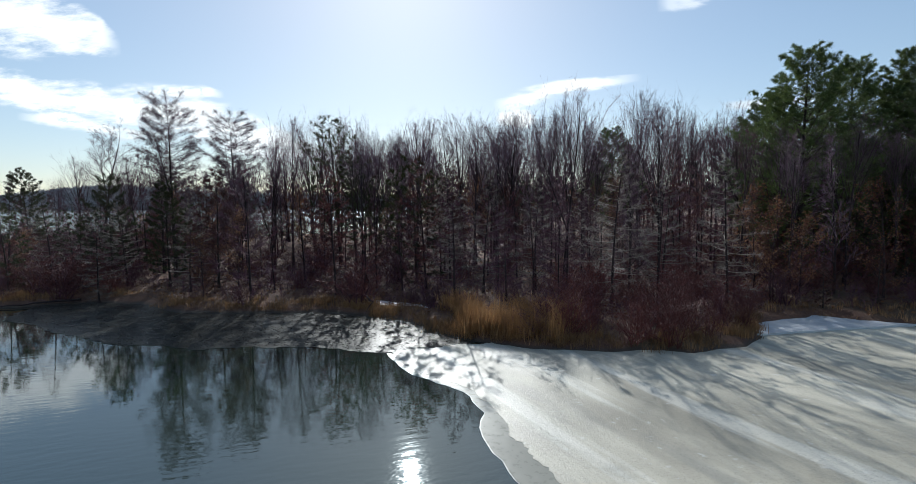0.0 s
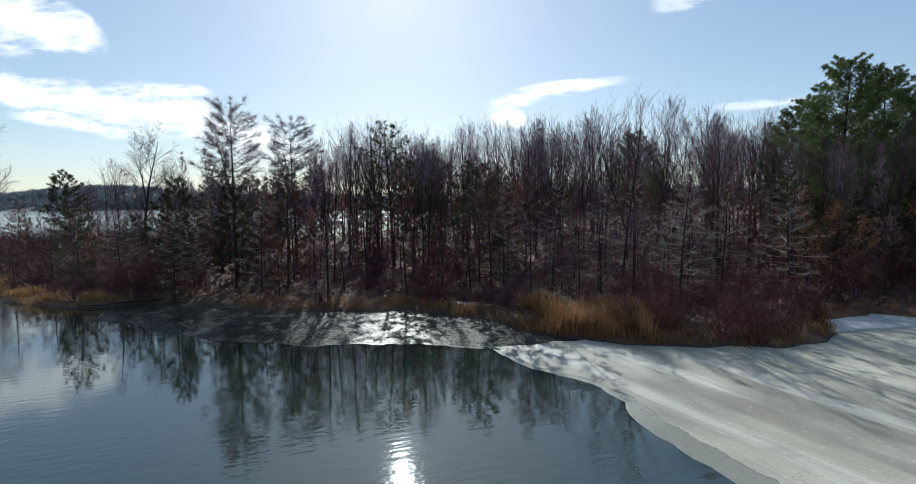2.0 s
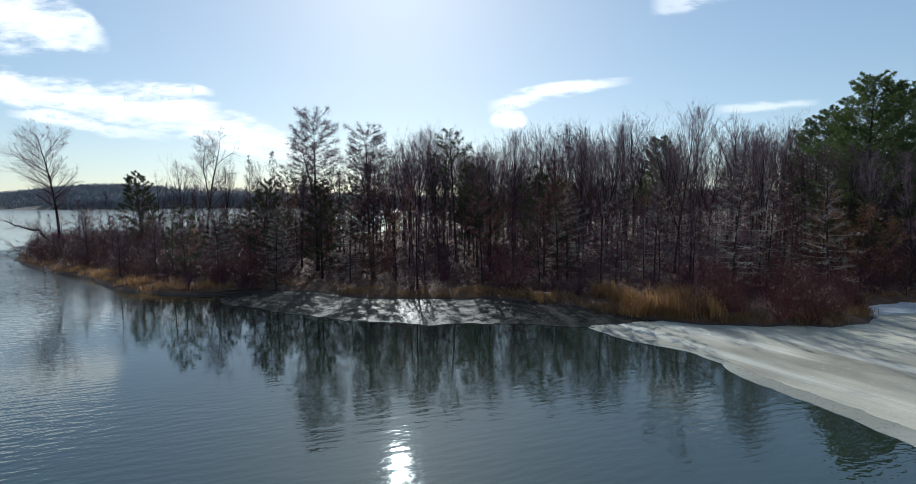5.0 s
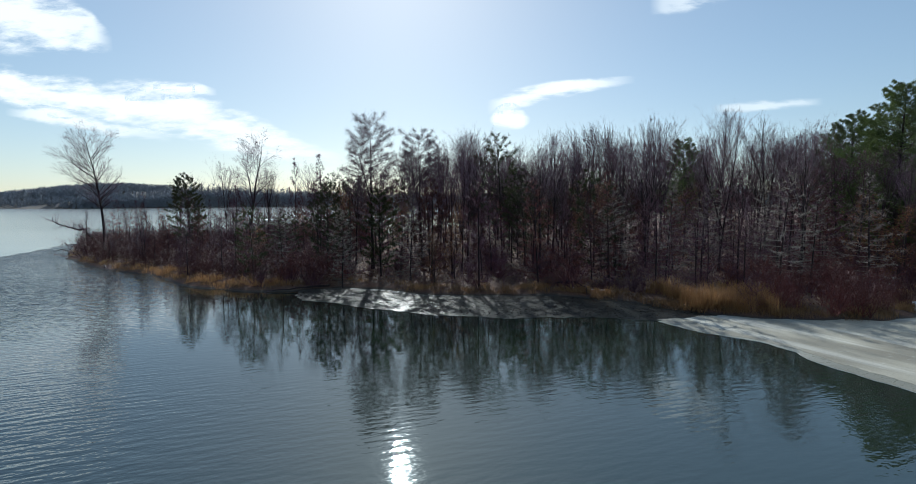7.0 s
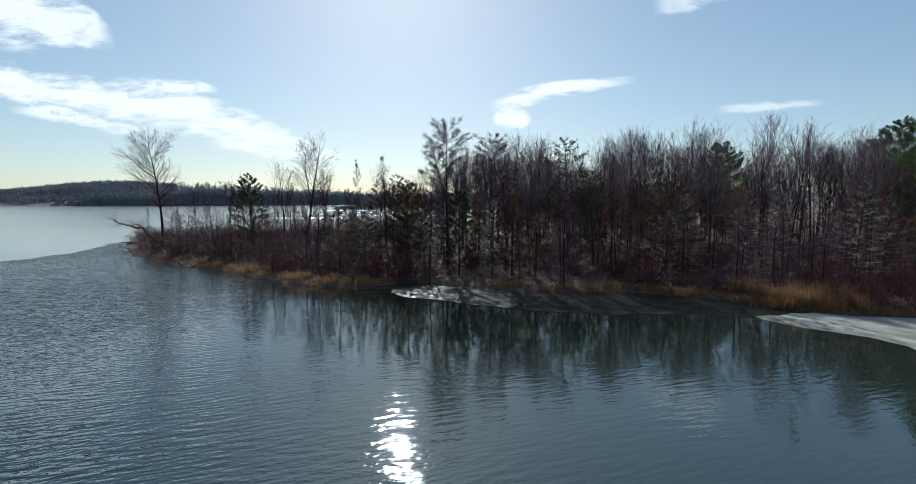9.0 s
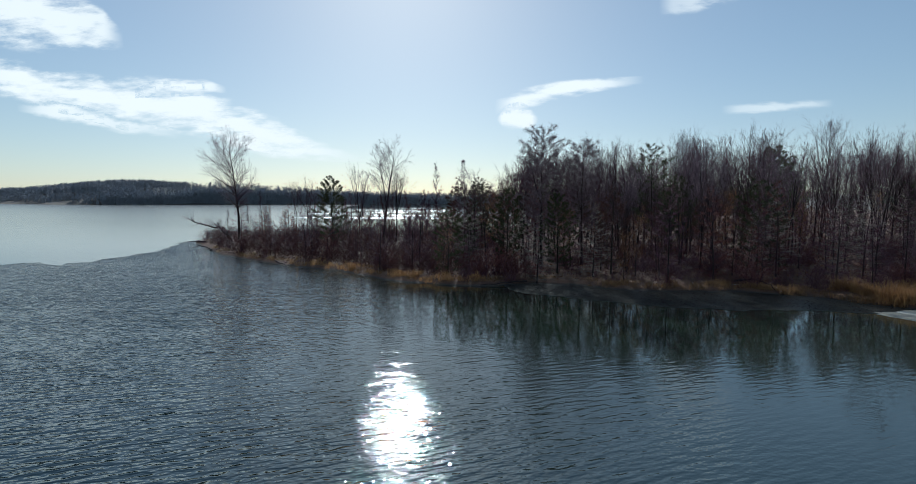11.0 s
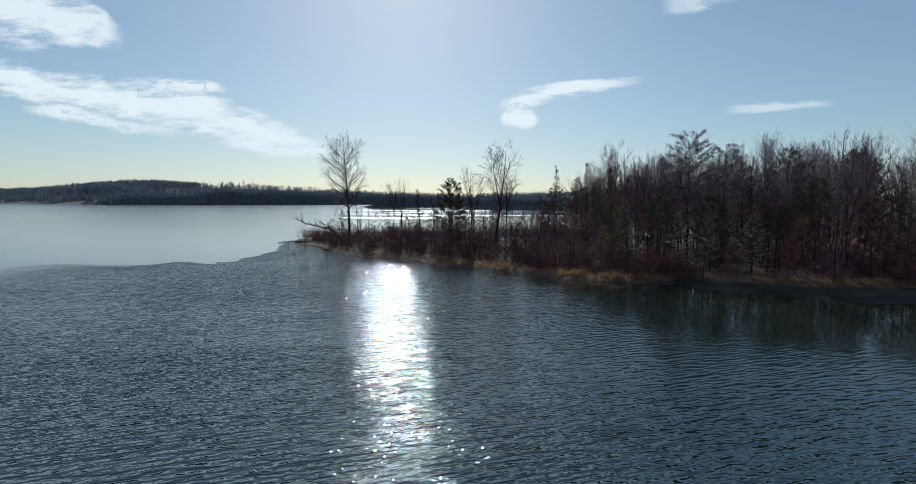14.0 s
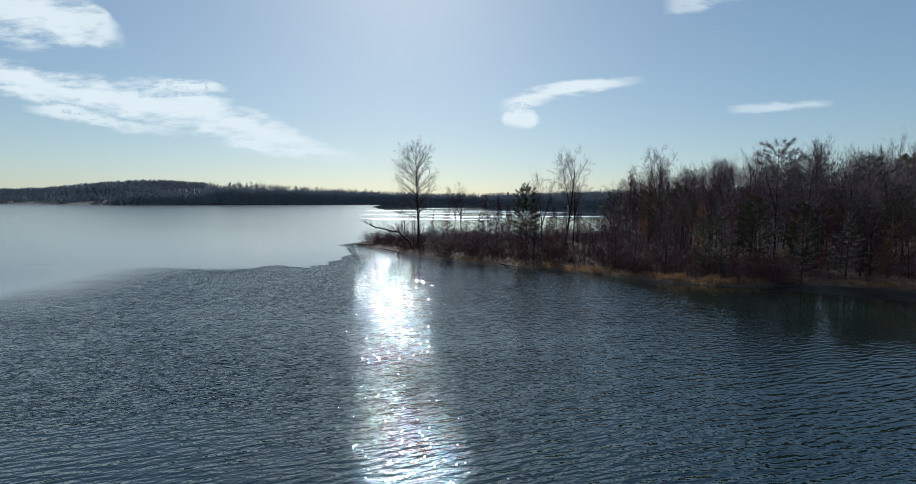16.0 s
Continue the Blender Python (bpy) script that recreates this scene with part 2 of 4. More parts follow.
def cloud_material():
    """Ice cloud: bright wisps that thin out to nothing at the sheet's edge."""
    m, n, l, b = material("thin_cirrus")
    co = n.new("ShaderNodeTexCoord").outputs["UV"]
    obj = n.new("ShaderNodeTexCoord").outputs["Object"]
    xyz = n.new("ShaderNodeSeparateXYZ")
    l.new(co, xyz.inputs[0])
    wisp = noise_of(n, l, obj, 0.0035, 6, 0.62, (0.45, 1, 1.6), 0)
    fray = noise_of(n, l, obj, 0.012, 5, 0.6, (0.35, 1, 1.3), 0)
    # v runs from the spine (0) to the fringe (1)
    edge = maths(n, l, "ADD", xyz.outputs["Y"], maths(n, l, "MULTIPLY", maths(n, l, "SUBTRACT", wisp, 0.5), 1.5))
    edge = maths(n, l, "ADD", edge, maths(n, l, "MULTIPLY", maths(n, l, "SUBTRACT", fray, 0.5), 1.7))
    body = ramp(n, l, edge, 0.15, 1.0, 1.0, 0.0)
    inside = ramp(n, l, xyz.outputs["Y"], 0.7, 1.0, 1.0, 0.0)
    alpha = maths(n, l, "MULTIPLY", maths(n, l, "MULTIPLY", body, inside), xyz.outputs["X"])
    em = n.new("ShaderNodeEmission")
    em.inputs["Color"].default_value = (1.0, 0.985, 0.96, 1)
    em.inputs["Strength"].default_value = CLOUD_GLOW
    tr = n.new("ShaderNodeBsdfTransparent")
    mx = n.new("ShaderNodeMixShader")
    l.new(alpha, mx.inputs[0])
    l.new(tr.outputs[0], mx.inputs[1])
    l.new(em.outputs[0], mx.inputs[2])
    l.new(mx.outputs[0], n["Material Output"].inputs["Surface"])
    return m


CLOUD_GLOW = 1.1
GROUND = ground_material()
WATER = water_material()
ICE, THIN_ICE, FILM_ICE, ICE_AND_GLARE = ice_material(), thin_ice_material(), film_ice_material(), snow_ice_material()
LIP_ICE = thin_ice_material("wet_ice_lip", (0.24, 0.235, 0.20), (0.36, 0.35, 0.30))
RIM_ICE = snow_ice_material("frosted_rim_ice", (0.36, 0.36, 0.34), (0.5, 0.5, 0.48))
SHORE_ICE = snow_ice_material("white_shore_ice", (0.34, 0.34, 0.34), (0.68, 0.69, 0.7))
CLOUD = cloud_material()
BARK = bark_material("grey_brown_bark", (0.017, 0.009, 0.0095), (0.06, 0.036, 0.036))
BARK_DARK = bark_material("dark_pine_bark", (0.02, 0.014, 0.012), (0.065, 0.045, 0.036))
TWIG = twig_material("red_brown_twigs", (0.062, 0.020, 0.031), (0.14, 0.055, 0.075))
TWIG_GREY = twig_material("grey_twigs", (0.105, 0.055, 0.072), (0.22, 0.132, 0.157))
TWIG_RED = twig_material("red_shrub_stems", (0.085, 0.02, 0.02), (0.17, 0.05, 0.04))
TWIG_PALE = twig_material("pale_larch_twigs", (0.16, 0.12, 0.10), (0.34, 0.27, 0.22))
NEEDLES = leaf_material("pine_needles", (0.036, 0.06, 0.02), (0.10, 0.13, 0.042), 0.45)
NEEDLES_DULL = leaf_material("dull_needles", (0.02, 0.026, 0.012), (0.055, 0.056, 0.024))
RUSSET = leaf_material("russet_winter_needles", (0.045, 0.017, 0.016), (0.10, 0.04, 0.032), 0.25)
DRY_LEAVES = leaf_material("dry_brown_leaves", (0.13, 0.055, 0.028), (0.27, 0.13, 0.062), 0.4)
REEDS = leaf_material("ochre_reed_grass", (0.30, 0.135, 0.052), (0.50, 0.285, 0.125), 0.5)
TAN_GRASS = leaf_material("dull_tan_grass", (0.17, 0.09, 0.045), (0.36, 0.21, 0.10), 0.45)
# distance haze painted into the pale blue-grey twigs across the lake
HAZED_TWIGS = twig_material("hazed_far_twigs", (0.27, 0.275, 0.30), (0.30, 0.305, 0.325), 0.8, 0.1)


# ---- the lie of the land ----
NEAR_SHORE = [(-65.5, 65), (-64.2, 60.5), (-60.8, 56), (-57.3, 51), (-52.6, 45), (-47.8, 40.6), (-42.5, 36.4), (-36.4, 32.9), (-31.6, 28.2), (-27.6, 26), (-24, 25.7),
              (-20, 27), (-17.5, 26.7), (-15, 24.7), (-12, 24.1), (-8.5, 23.9), (-6.6, 24.4), (-5.3, 23.8), (-3.9, 22.8), (-2.2, 21.8), (-0.9, 19.9),
              (0.6, 18.7), (2.6, 17.9), (4.5, 17.4), (8.3, 17.1), (10, 17.8), (11.7, 18.9), (13, 21.3), (16, 22.2), (17.2, 21.2), (19.4, 20.4),
              (26, 19), (40, 14), (60, 4), (90, -20), (200, -120), (3000, -800)]
FAR_SHORE = [(3000, 3000), (-3000, 3000), (-3000, 500), (-900, 640), (-607, 600), (-500, 556), (-403, 511), (-345, 562), (-300, 602), (-216, 652), (-157, 702), (-30, 800),
             (60, 730), (160, 600), (200, 420), (120, 270), (40, 190), (0, 140), (-15, 105), (-26, 82), (-37, 72), (-50, 68), (-60, 67.5)]
LAND = np.array(NEAR_SHORE + FAR_SHORE, float)


def inland(px, py):
    """How far inland a place lies (over the water: minus), for arrays."""
    px, py = np.asarray(px, float), np.asarray(py, float)
    best = np.full(px.shape, 1e9)
    inside = np.zeros(px.shape, bool)
    for (ax, ay), (bx, by) in zip(LAND, np.roll(LAND, -1, axis=0)):
        dx, dy = bx - ax, by - ay
        s = np.clip(((px - ax) * dx + (py - ay) * dy) / (dx * dx + dy * dy), 0, 1)
        best = np.minimum(best, np.hypot(px - ax - s * dx, py - ay - s * dy))
        cross = (ay > py) != (by > py)
        with np.errstate(divide="ignore", invalid="ignore"):
            inside ^= cross & (px < (bx - ax) * (py - ay) / (by - ay if by != ay else 1e-9) + ax)
    return np.where(inside, best, -best)


MAP_X, MAP_Y, MAP_STEP = -72.0, -4.0, 0.3
near_map = inland(*np.meshgrid(np.arange(MAP_X, 84, MAP_STEP), np.arange(MAP_Y, 116, MAP_STEP)))


def shore_gap(x, y):
    """How far inland one place lies, looked up near the point."""
    i, j = (x - MAP_X) / MAP_STEP, (y - MAP_Y) / MAP_STEP
    if 0 <= i < near_map.shape[1] - 1 and 0 <= j < near_map.shape[0] - 1:
        a, b = int(i), int(j)
        u, v = i - a, j - b
        return float((near_map[b, a] * (1 - u) + near_map[b, a + 1] * u) * (1 - v) + (near_map[b + 1, a] * (1 - u) + near_map[b + 1, a + 1] * u) * v)
    return float(inland(x, y))


def ground_height(px, py):
    px, py = np.asarray(px, float), np.asarray(py, float)
    d = shore_gap(float(px), float(py)) if px.ndim == 0 else inland(px, py)
    wob = 0.35 * np.sin(px * 0.9 + 1.7 * np.sin(py * 0.63)) + 0.3 * np.sin(px * 2.3 + py * 1.9)
    d = d + wob * 0.45 * np.exp(-np.abs(d) / 3) + 0.1
    land = 0.26 * (1 - np.exp(-np.maximum(d, 0) / 0.45)) + 0.055 * np.clip(d, 0, 22)
    land = land + 0.10 * np.sin(px * 0.7 + 0.8 * py) * np.clip(d / 4, 0, 1) + 0.06 * np.sin(2.1 * px - 1.3 * py) * np.clip(d / 2, 0, 1)
    far = np.clip((py - 380) / 60, 0, 1)
    land = land + far * np.clip((d - 3) / 55, 0, 1) * 17 * (0.8 + 0.3 * np.sin(px * 0.011))
    # a shallow pool behind the strip of bank
    u, v = (px + 3.6) * 0.89 - (py - 25.7) * 0.45, (px + 3.6) * 0.45 + (py - 25.7) * 0.89
    land = land - 0.75 * np.exp(-((u / 2.6) ** 4) - (v / 0.75) ** 4)
    return np.where(d > 0, land, np.maximum(-2.0, 0.4 * d))


def steps(lo, hi, step, far_lo, far_hi, grow=1.22):
    mid = list(np.arange(lo, hi + step / 2, step))
    a, s = lo, step
    while a > far_lo:
        s *= grow
        a -= s
        mid.insert(0, a)
    b, s = hi, step
    while b < far_hi:
        s *= grow
        b += s
        mid.append(b)
    return np.array(mid)


def part(name, data, mat, parent=None, label=""):
    """One mesh object from (verts, faces), under a thing or a part."""
    mesh = data
    if not isinstance(data, bpy.types.Mesh):
        mesh = bpy.data.meshes.new(name)
        mesh.from_pydata(data[0], [], data[1])
        mesh.materials.append(mat)
    ob = new(name, mesh)
    if parent is not None:
        ob.parent = parent
    if label:
        ob["label"] = label
    return ob


def smooth(ob):
    ob.data.polygons.foreach_set("use_smooth", [True] * len(ob.data.polygons))
    return ob


def sheet(name, xs, ys, height, mat):
    gx, gy = np.meshgrid(xs, ys)
    gz = height(gx, gy)
    nx = len(xs)
    verts = np.stack([gx, gy, gz], -1).reshape(-1, 3).tolist()
    faces = [(j * nx + i, j * nx + i + 1, (j + 1) * nx + i + 1, (j + 1) * nx + i) for j in range(len(ys) - 1) for i in range(nx - 1)]
    return smooth(part(name, (verts, faces), mat))


ground = sheet("ground", steps(-66, 30, 0.55, -3200, 3200), steps(15, 62, 0.55, -3000, 3200, 1.05), ground_height, GROUND)
tagged(ground, "brown leaf-littered ground of the wooded lake shore", "ground", kind="structure")
water = part("water", ([(-3200, -3000, 0), (3200, -3000, 0), (3200, 3200, 0), (-3200, 3200, 0)], [(0, 1, 2, 3)]), WATER)
tagged(water, "dark blue-green lake water with wind ripples", "lake", kind="structure")


def floe(name, outline, top, mat, label, ragged=0.12, step=0.35, seed=1, kind="structure", bottom=-0.06, grow=0.0, fray=0.0):
    """A flat sheet of ice with a ragged edge and a rounded lip."""
    rnd = random.Random(seed)
    pts = []
    for (ax, ay), (bx, by) in zip(outline, outline[1:] + outline[:1]):
        far = math.hypot(bx - ax, by - ay)
        k = max(1, min(110, int(far / step)))
        for i in range(k):
            s = i / k
            x, y = ax + (bx - ax) * s, ay + (by - ay) * s
            w = fray * rnd.uniform(-1, 1) + ragged * (math.sin(x * 2.1 + y * 1.3 + seed) + 0.6 * math.sin(x * 5.3 - y * 4.1) + rnd.uniform(-0.25, 0.25)) + grow
            nx, ny = (by - ay) / far, -(bx - ax) / far
            pts.append((x + nx * w, y + ny * w))
    bm = bmesh.new()
    up = [bm.verts.new((x, y, top)) for x, y in pts]
    face = bm.faces.new(up)
    if face.normal.z < 0:
        face.normal_flip()
    low = [bm.verts.new((x, y, bottom)) for x, y in pts]
    for i in range(len(pts)):
        j = (i + 1) % len(pts)
        bm.faces.new((up[i], up[j], low[j], low[i]))
    bmesh.ops.recalc_face_normals(bm, faces=bm.faces)
    bmesh.ops.triangulate(bm, faces=[face])
    mesh = bpy.data.meshes.new(name)
    bm.to_mesh(mesh)
    bm.free()
    mesh.materials.append(mat)
    return tagged(new(name, mesh), label, "ice", kind=kind)


floe("ice_sheet", [(-2.4, 17.45), (-1.3, 15.4), (0.45, 13.7), (1.25, 12), (1.5, 10.7), (2.05, 9.2), (2.5, 7.8), (3.1, 5.6), (4.1, 3), (7, -3), (14, -14), (60, -70),
                   (220, -140), (90, -18), (60, 6), (40, 16), (26, 21), (17, 24), (13.5, 24), (11, 20), (8, 18.5), (4.5, 18.6), (2, 18.9), (0.6, 18.2)],
     0.018, ICE, "grey-white melting ice sheet along the lake shore", ragged=0.08, step=0.1, seed=3, fray=0.05)
LIP = [(-2.5, 17.2), (-1.5, 15.2), (0.3, 13.45), (0.85, 12), (0.75, 10.7), (1.2, 9.2), (1.7, 7.8), (2.2, 5.6), (3.2, 3), (6, -3), (14, -14), (18, -12), (9, -2), (4.5, 5), (2.5, 12), (0.6, 15)]
floe("ice_lip", LIP, 0.012, LIP_ICE, "thin wet grey lip of the melting ice sheet", ragged=0.06, seed=4)
floe("ice_rim", LIP, 0.006, RIM_ICE, "pale frosted rim along the edge of the melting ice", ragged=0.06, seed=4, grow=0.02)
floe("shore_ice", [(11.2, 19.1), (12.6, 19.35), (14.5, 19.8), (17.6, 20.4), (24, 21.2), (32, 20), (34, 22), (24, 24), (17, 24.5), (13, 24), (11.4, 20.5)], 0.085, SHORE_ICE,
     "white shore ice behind a dark crack beside the bank", ragged=0.05, seed=9)
floe("thin_ice", [(-22.3, 24.2), (-21.4, 22.6), (-18.2, 21), (-14.2, 18.75), (-9.8, 17.8), (-6.6, 18.05), (-4, 17.6), (-2.0, 17.1), (0.4, 17.9), (1.2, 19), (0, 21),
                  (-1.5, 23), (-3.5, 24.5), (-6, 26), (-9, 25.5), (-14, 25.6), (-16.5, 28), (-20, 28.5), (-23, 27)],
     0.009, THIN_ICE, "dark grey thin ice fringing the wooded bank", seed=5)
floe("pool_ice", [(-6.6, 26.6), (-5.2, 25.8), (-3.2, 24.9), (-1.0, 24.1), (-0.8, 25.2), (-3, 26.2), (-5.5, 27.6), (-6.8, 27.6)], 0.03, ICE_AND_GLARE,
     "white ice on a pool behind the strip of bank", ragged=0.05, seed=6)
floe("skim_ice", [(-70, 8), (-68, 20), (-70.5, 31), (-69.5, 35.4), (-67, 37.3), (-65, 36.6), (-63.8, 35.3), (-62.4, 39.2), (-62.6, 46), (-63.4, 52.5), (-66, 58.5), (-66.8, 62), (-56, 90), (-60, 150), (-95, 300), (-140, 480), (-165, 680), (-216, 642), (-300, 594), (-345, 553),
                  (-403, 503), (-600, 585), (-1200, 600), (-700, -60), (-160, -6), (-110, -2)],
     0.006, FILM_ICE, "smooth pale skim ice on the open bay", ragged=0.5, step=1.2, seed=8, bottom=0.002)
# flat white sheets added on the far bay in place of sun glare
glare_rnd = random.Random(12)
for k in range(16):
    cx, cy = glare_rnd.uniform(-85, 5), glare_rnd.uniform(125, 420)
    half_x, half_y = glare_rnd.uniform(9, 34), glare_rnd.uniform(3, 9)
    if inland(cx, cy) > -half_x * 0.6:
        continue
    ring = [(cx + half_x * math.cos(a) * glare_rnd.uniform(0.7, 1.1), cy + half_y * math.sin(a) * glare_rnd.uniform(0.7, 1.1)) for a in np.linspace(0, 2 * math.pi, 15)[:-1]]
    tagged(floe("glare_streak", ring, 0.06 + 0.004 * k, ICE_AND_GLARE, "flat white sheet standing in for sun glare on the far bay", ragged=0.4, step=2.5, seed=k, kind=""), group="ice floes on the bay")


# ---- trees ----
def spike(V, F, p, q, r):
    """A three-sided twig that ends in a point."""
    px, py, pz = float(p[0]), float(p[1]), float(p[2])
    wx, wy, wz = float(q[0]) - px, float(q[1]) - py, float(q[2]) - pz
    if abs(wz) > 0.8 * (abs(wx) + abs(wy)):
        ax, ay, az = 0.0, wz, -wy
    else:
        ax, ay, az = -wy, wx, 0.0
    k = r / (math.sqrt(ax * ax + ay * ay + az * az) + 1e-9)
    ax, ay, az = ax * k, ay * k, az * k
    bx, by, bz = wy * az - wz * ay, wz * ax - wx * az, wx * ay - wy * ax
    k = r / (math.sqrt(bx * bx + by * by + bz * bz) + 1e-9)
    bx, by, bz = bx * k, by * k, bz * k
    n = len(V)
    for c, d in ((1.0, 0.0), (-0.5, 0.866), (-0.5, -0.866)):
        V.append((px + c * ax + d * bx, py + c * ay + d * by, pz + c * az + d * bz))
    V.append((px + wx, py + wy, pz + wz))
    F.extend(((n, n + 1, n + 3), (n + 1, n + 2, n + 3), (n + 2, n, n + 3)))


def shoot(V, F, p, q, r, rnd):
    """The finest twig, a sliver."""
    wx, wy, wz = q[0] - p[0], q[1] - p[1], q[2] - p[2]
    a, b, c = rnd.gauss(0, 1), rnd.gauss(0, 1), rnd.gauss(0, 1)
    sx, sy, sz = wy * c - wz * b, wz * a - wx * c, wx * b - wy * a
    k = r / (math.sqrt(sx * sx + sy * sy + sz * sz) + 1e-9)
    sx, sy, sz = sx * k, sy * k, sz * k
    n = len(V)
    V.extend(((p[0] - sx, p[1] - sy, p[2] - sz), (p[0] + sx, p[1] + sy, p[2] + sz), (q[0], q[1], q[2])))
    F.append((n, n + 1, n + 2))


def tube(V, F, pts, radii, sides):
    """A tapering tube through pts; it ends in a point."""
    if len(pts) == 2 and sides == 3:
        spike(V, F, pts[0], pts[1], radii[0])
        return
    pts = [np.asarray(p, float) for p in pts]
    base = len(V)
    last = len(pts) - 1
    for k, (p, r) in enumerate(zip(pts, radii)):
        if k == last:
            V.append(tuple(p))
            break
        way = pts[min(k + 1, last)] - pts[max(k - 1, 0)]
        way = way / (np.linalg.norm(way) + 1e-9)
        side = np.cross(way, (0.31, 0.87, 0.13) if abs(way[2]) > 0.8 else (0, 0, 1))
        side = side / (np.linalg.norm(side) + 1e-9)
        other = np.cross(way, side)
        for s in range(sides):
            a = 2 * math.pi * s / sides
            q = p + r * (math.cos(a) * side + math.sin(a) * other)
            V.append((q[0], q[1], q[2]))
    for k in range(last - 1):
        for s in range(sides):
            t = (s + 1) % sides
            F.append((base + k * sides + s, base + k * sides + t, base + (k + 1) * sides + t, base + (k + 1) * sides + s))
    tip = base + last * sides
    for s in range(sides):
        F.append((base + (last - 1) * sides + s, base + (last - 1) * sides + (s + 1) % sides, tip))


def heading(way, rnd, spread):
    """A way turned off another one by about spread radians."""
    wx, wy, wz = float(way[0]), float(way[1]), float(way[2])
    sx, sy, sz = rnd.gauss(0, 1), rnd.gauss(0, 1), rnd.gauss(0, 1)
    k = sx * wx + sy * wy + sz * wz
    sx, sy, sz = sx - k * wx, sy - k * wy, sz - k * wz
    k = math.sin(spread) / (math.sqrt(sx * sx + sy * sy + sz * sz) + 1e-9)
    c = math.cos(spread)
    return np.array((wx * c + sx * k, wy * c + sy * k, wz * c + sz * k))


def bent(rnd, start, way, length, n, lift, wiggle):
    """Points of a limb that curves upwards (lift) and wanders (wiggle)."""
    pts, p, w = [np.asarray(start, float)], np.asarray(start, float), np.asarray(way, float)
    for _ in range(n):
        w = w + np.array([rnd.gauss(0, wiggle), rnd.gauss(0, wiggle), lift + rnd.gauss(0, wiggle * 0.6)])
        w /= np.linalg.norm(w)
        p = p + w * length / n
        pts.append(p)
    return pts


def along(pts, s):
    s = min(max(s, 0), 0.999) * (len(pts) - 1)
    k = int(s)
    w = pts[k + 1] - pts[k]
    return pts[k] + w * (s - k), w / (np.linalg.norm(w) + 1e-9)


def bare_tree(seed, h, r, first=0.3, limbs=24, angle=(0.75, 0.3), reach=0.28, lift=0.16, subs=6, twigs=4, forks=1, lean=0.03, wiggle=0.05, fine=1.0, shape="vase", splay=(0.45, 0.9)):
    """A leafless hardwood: trunk with its leaders and limbs, and the crown of branches and twigs."""
    rnd = random.Random(seed)
    TV, TF, CV, CF = [], [], [], []
    w0 = np.array([rnd.gauss(0, lean), rnd.gauss(0, lean), 1.0])
    stems = []
    main = bent(rnd, (0, 0, -0.25), w0 / np.linalg.norm(w0), h + 0.25, 9, 0.05, wiggle * 0.6)
    tube(TV, TF, main, [r * 1.5 if k == 0 else r * (1 - 0.92 * k / 9) for k in range(10)], 7)
    stems.append((main, r, 0.0, h))
    for f in range(forks - 1):
        s = rnd.uniform(0.22, 0.5)
        p, w = along(main, s)
        fh = h * (1 - s) * rnd.uniform(0.8, 1.02)
        st = bent(rnd, p, heading(w, rnd, rnd.uniform(0.3, 0.6)), fh, 7, 0.1, wiggle)
        rr = r * (1 - 0.85 * s) * 0.8
        tube(TV, TF, st, [rr * (1 - 0.92 * k / 7) for k in range(8)], 6)
        stems.append((st, rr, s, fh))
    per = max(4, limbs // len(stems))
    for st, rr, s0, sh in stems:
        lo = first if s0 == 0 else 0.12
        for i in range(per):
            s = lo + (0.97 - lo) * ((i + rnd.random()) / per)
            p, w = along(st, s)
            a = angle[0] + (angle[1] - angle[0]) * s + rnd.gauss(0, 0.1)
            q = (s - lo) / (1 - lo)
            if shape == "fan":
                prof = ((1 - s) * rnd.uniform(0.6, 0.95) + 0.05) / reach
            elif shape == "vase":
                prof = 0.55 + 0.75 * math.sin(math.pi * min(1, q * 0.8 + 0.15)) * (1 - 0.55 * q)
            elif shape == "round":
                prof = 0.35 + 1.0 * math.sin(math.pi * (0.12 + 0.8 * q))
            else:
                prof = 1.15 - q
            L = h * reach * prof * (1.0 if shape == "fan" else rnd.uniform(0.65, 1.15))
            if s0:
                L *= 0.6 if shape == "fan" else 0.7
            br = max(0.012, rr * (1 - 0.9 * s) * 0.5)
            pts = bent(rnd, p, heading(w, rnd, a), L, 4, lift, wiggle)
            tube(TV, TF, pts, [br * (1 - 0.8 * k / 4) for k in range(5)], 4)
            for j in range(subs):
                t = 0.2 + 0.78 * (j + rnd.random()) / subs
                pp, ww = along(pts, t)
                l2 = L * rnd.uniform(0.3, 0.55) * (1.1 - 0.5 * t)
                way2 = heading(ww, rnd, rnd.uniform(*splay)) + np.array((0, 0, lift))
                sp = [pp, pp + way2 * l2]
                spike(CV, CF, sp[0], sp[1], max(0.008, br * 0.42) * fine)
                for _ in range(twigs):
                    p3, w3 = along(sp, rnd.uniform(0.25, 1.0))
                    l3 = max(0.22, l2 * rnd.uniform(0.3, 0.7))
                    shoot(CV, CF, p3, p3 + heading(w3, rnd, rnd.uniform(0.3, 0.8)) * l3, 0.0075 * fine, rnd)
    return (TV, TF), (CV, CF)


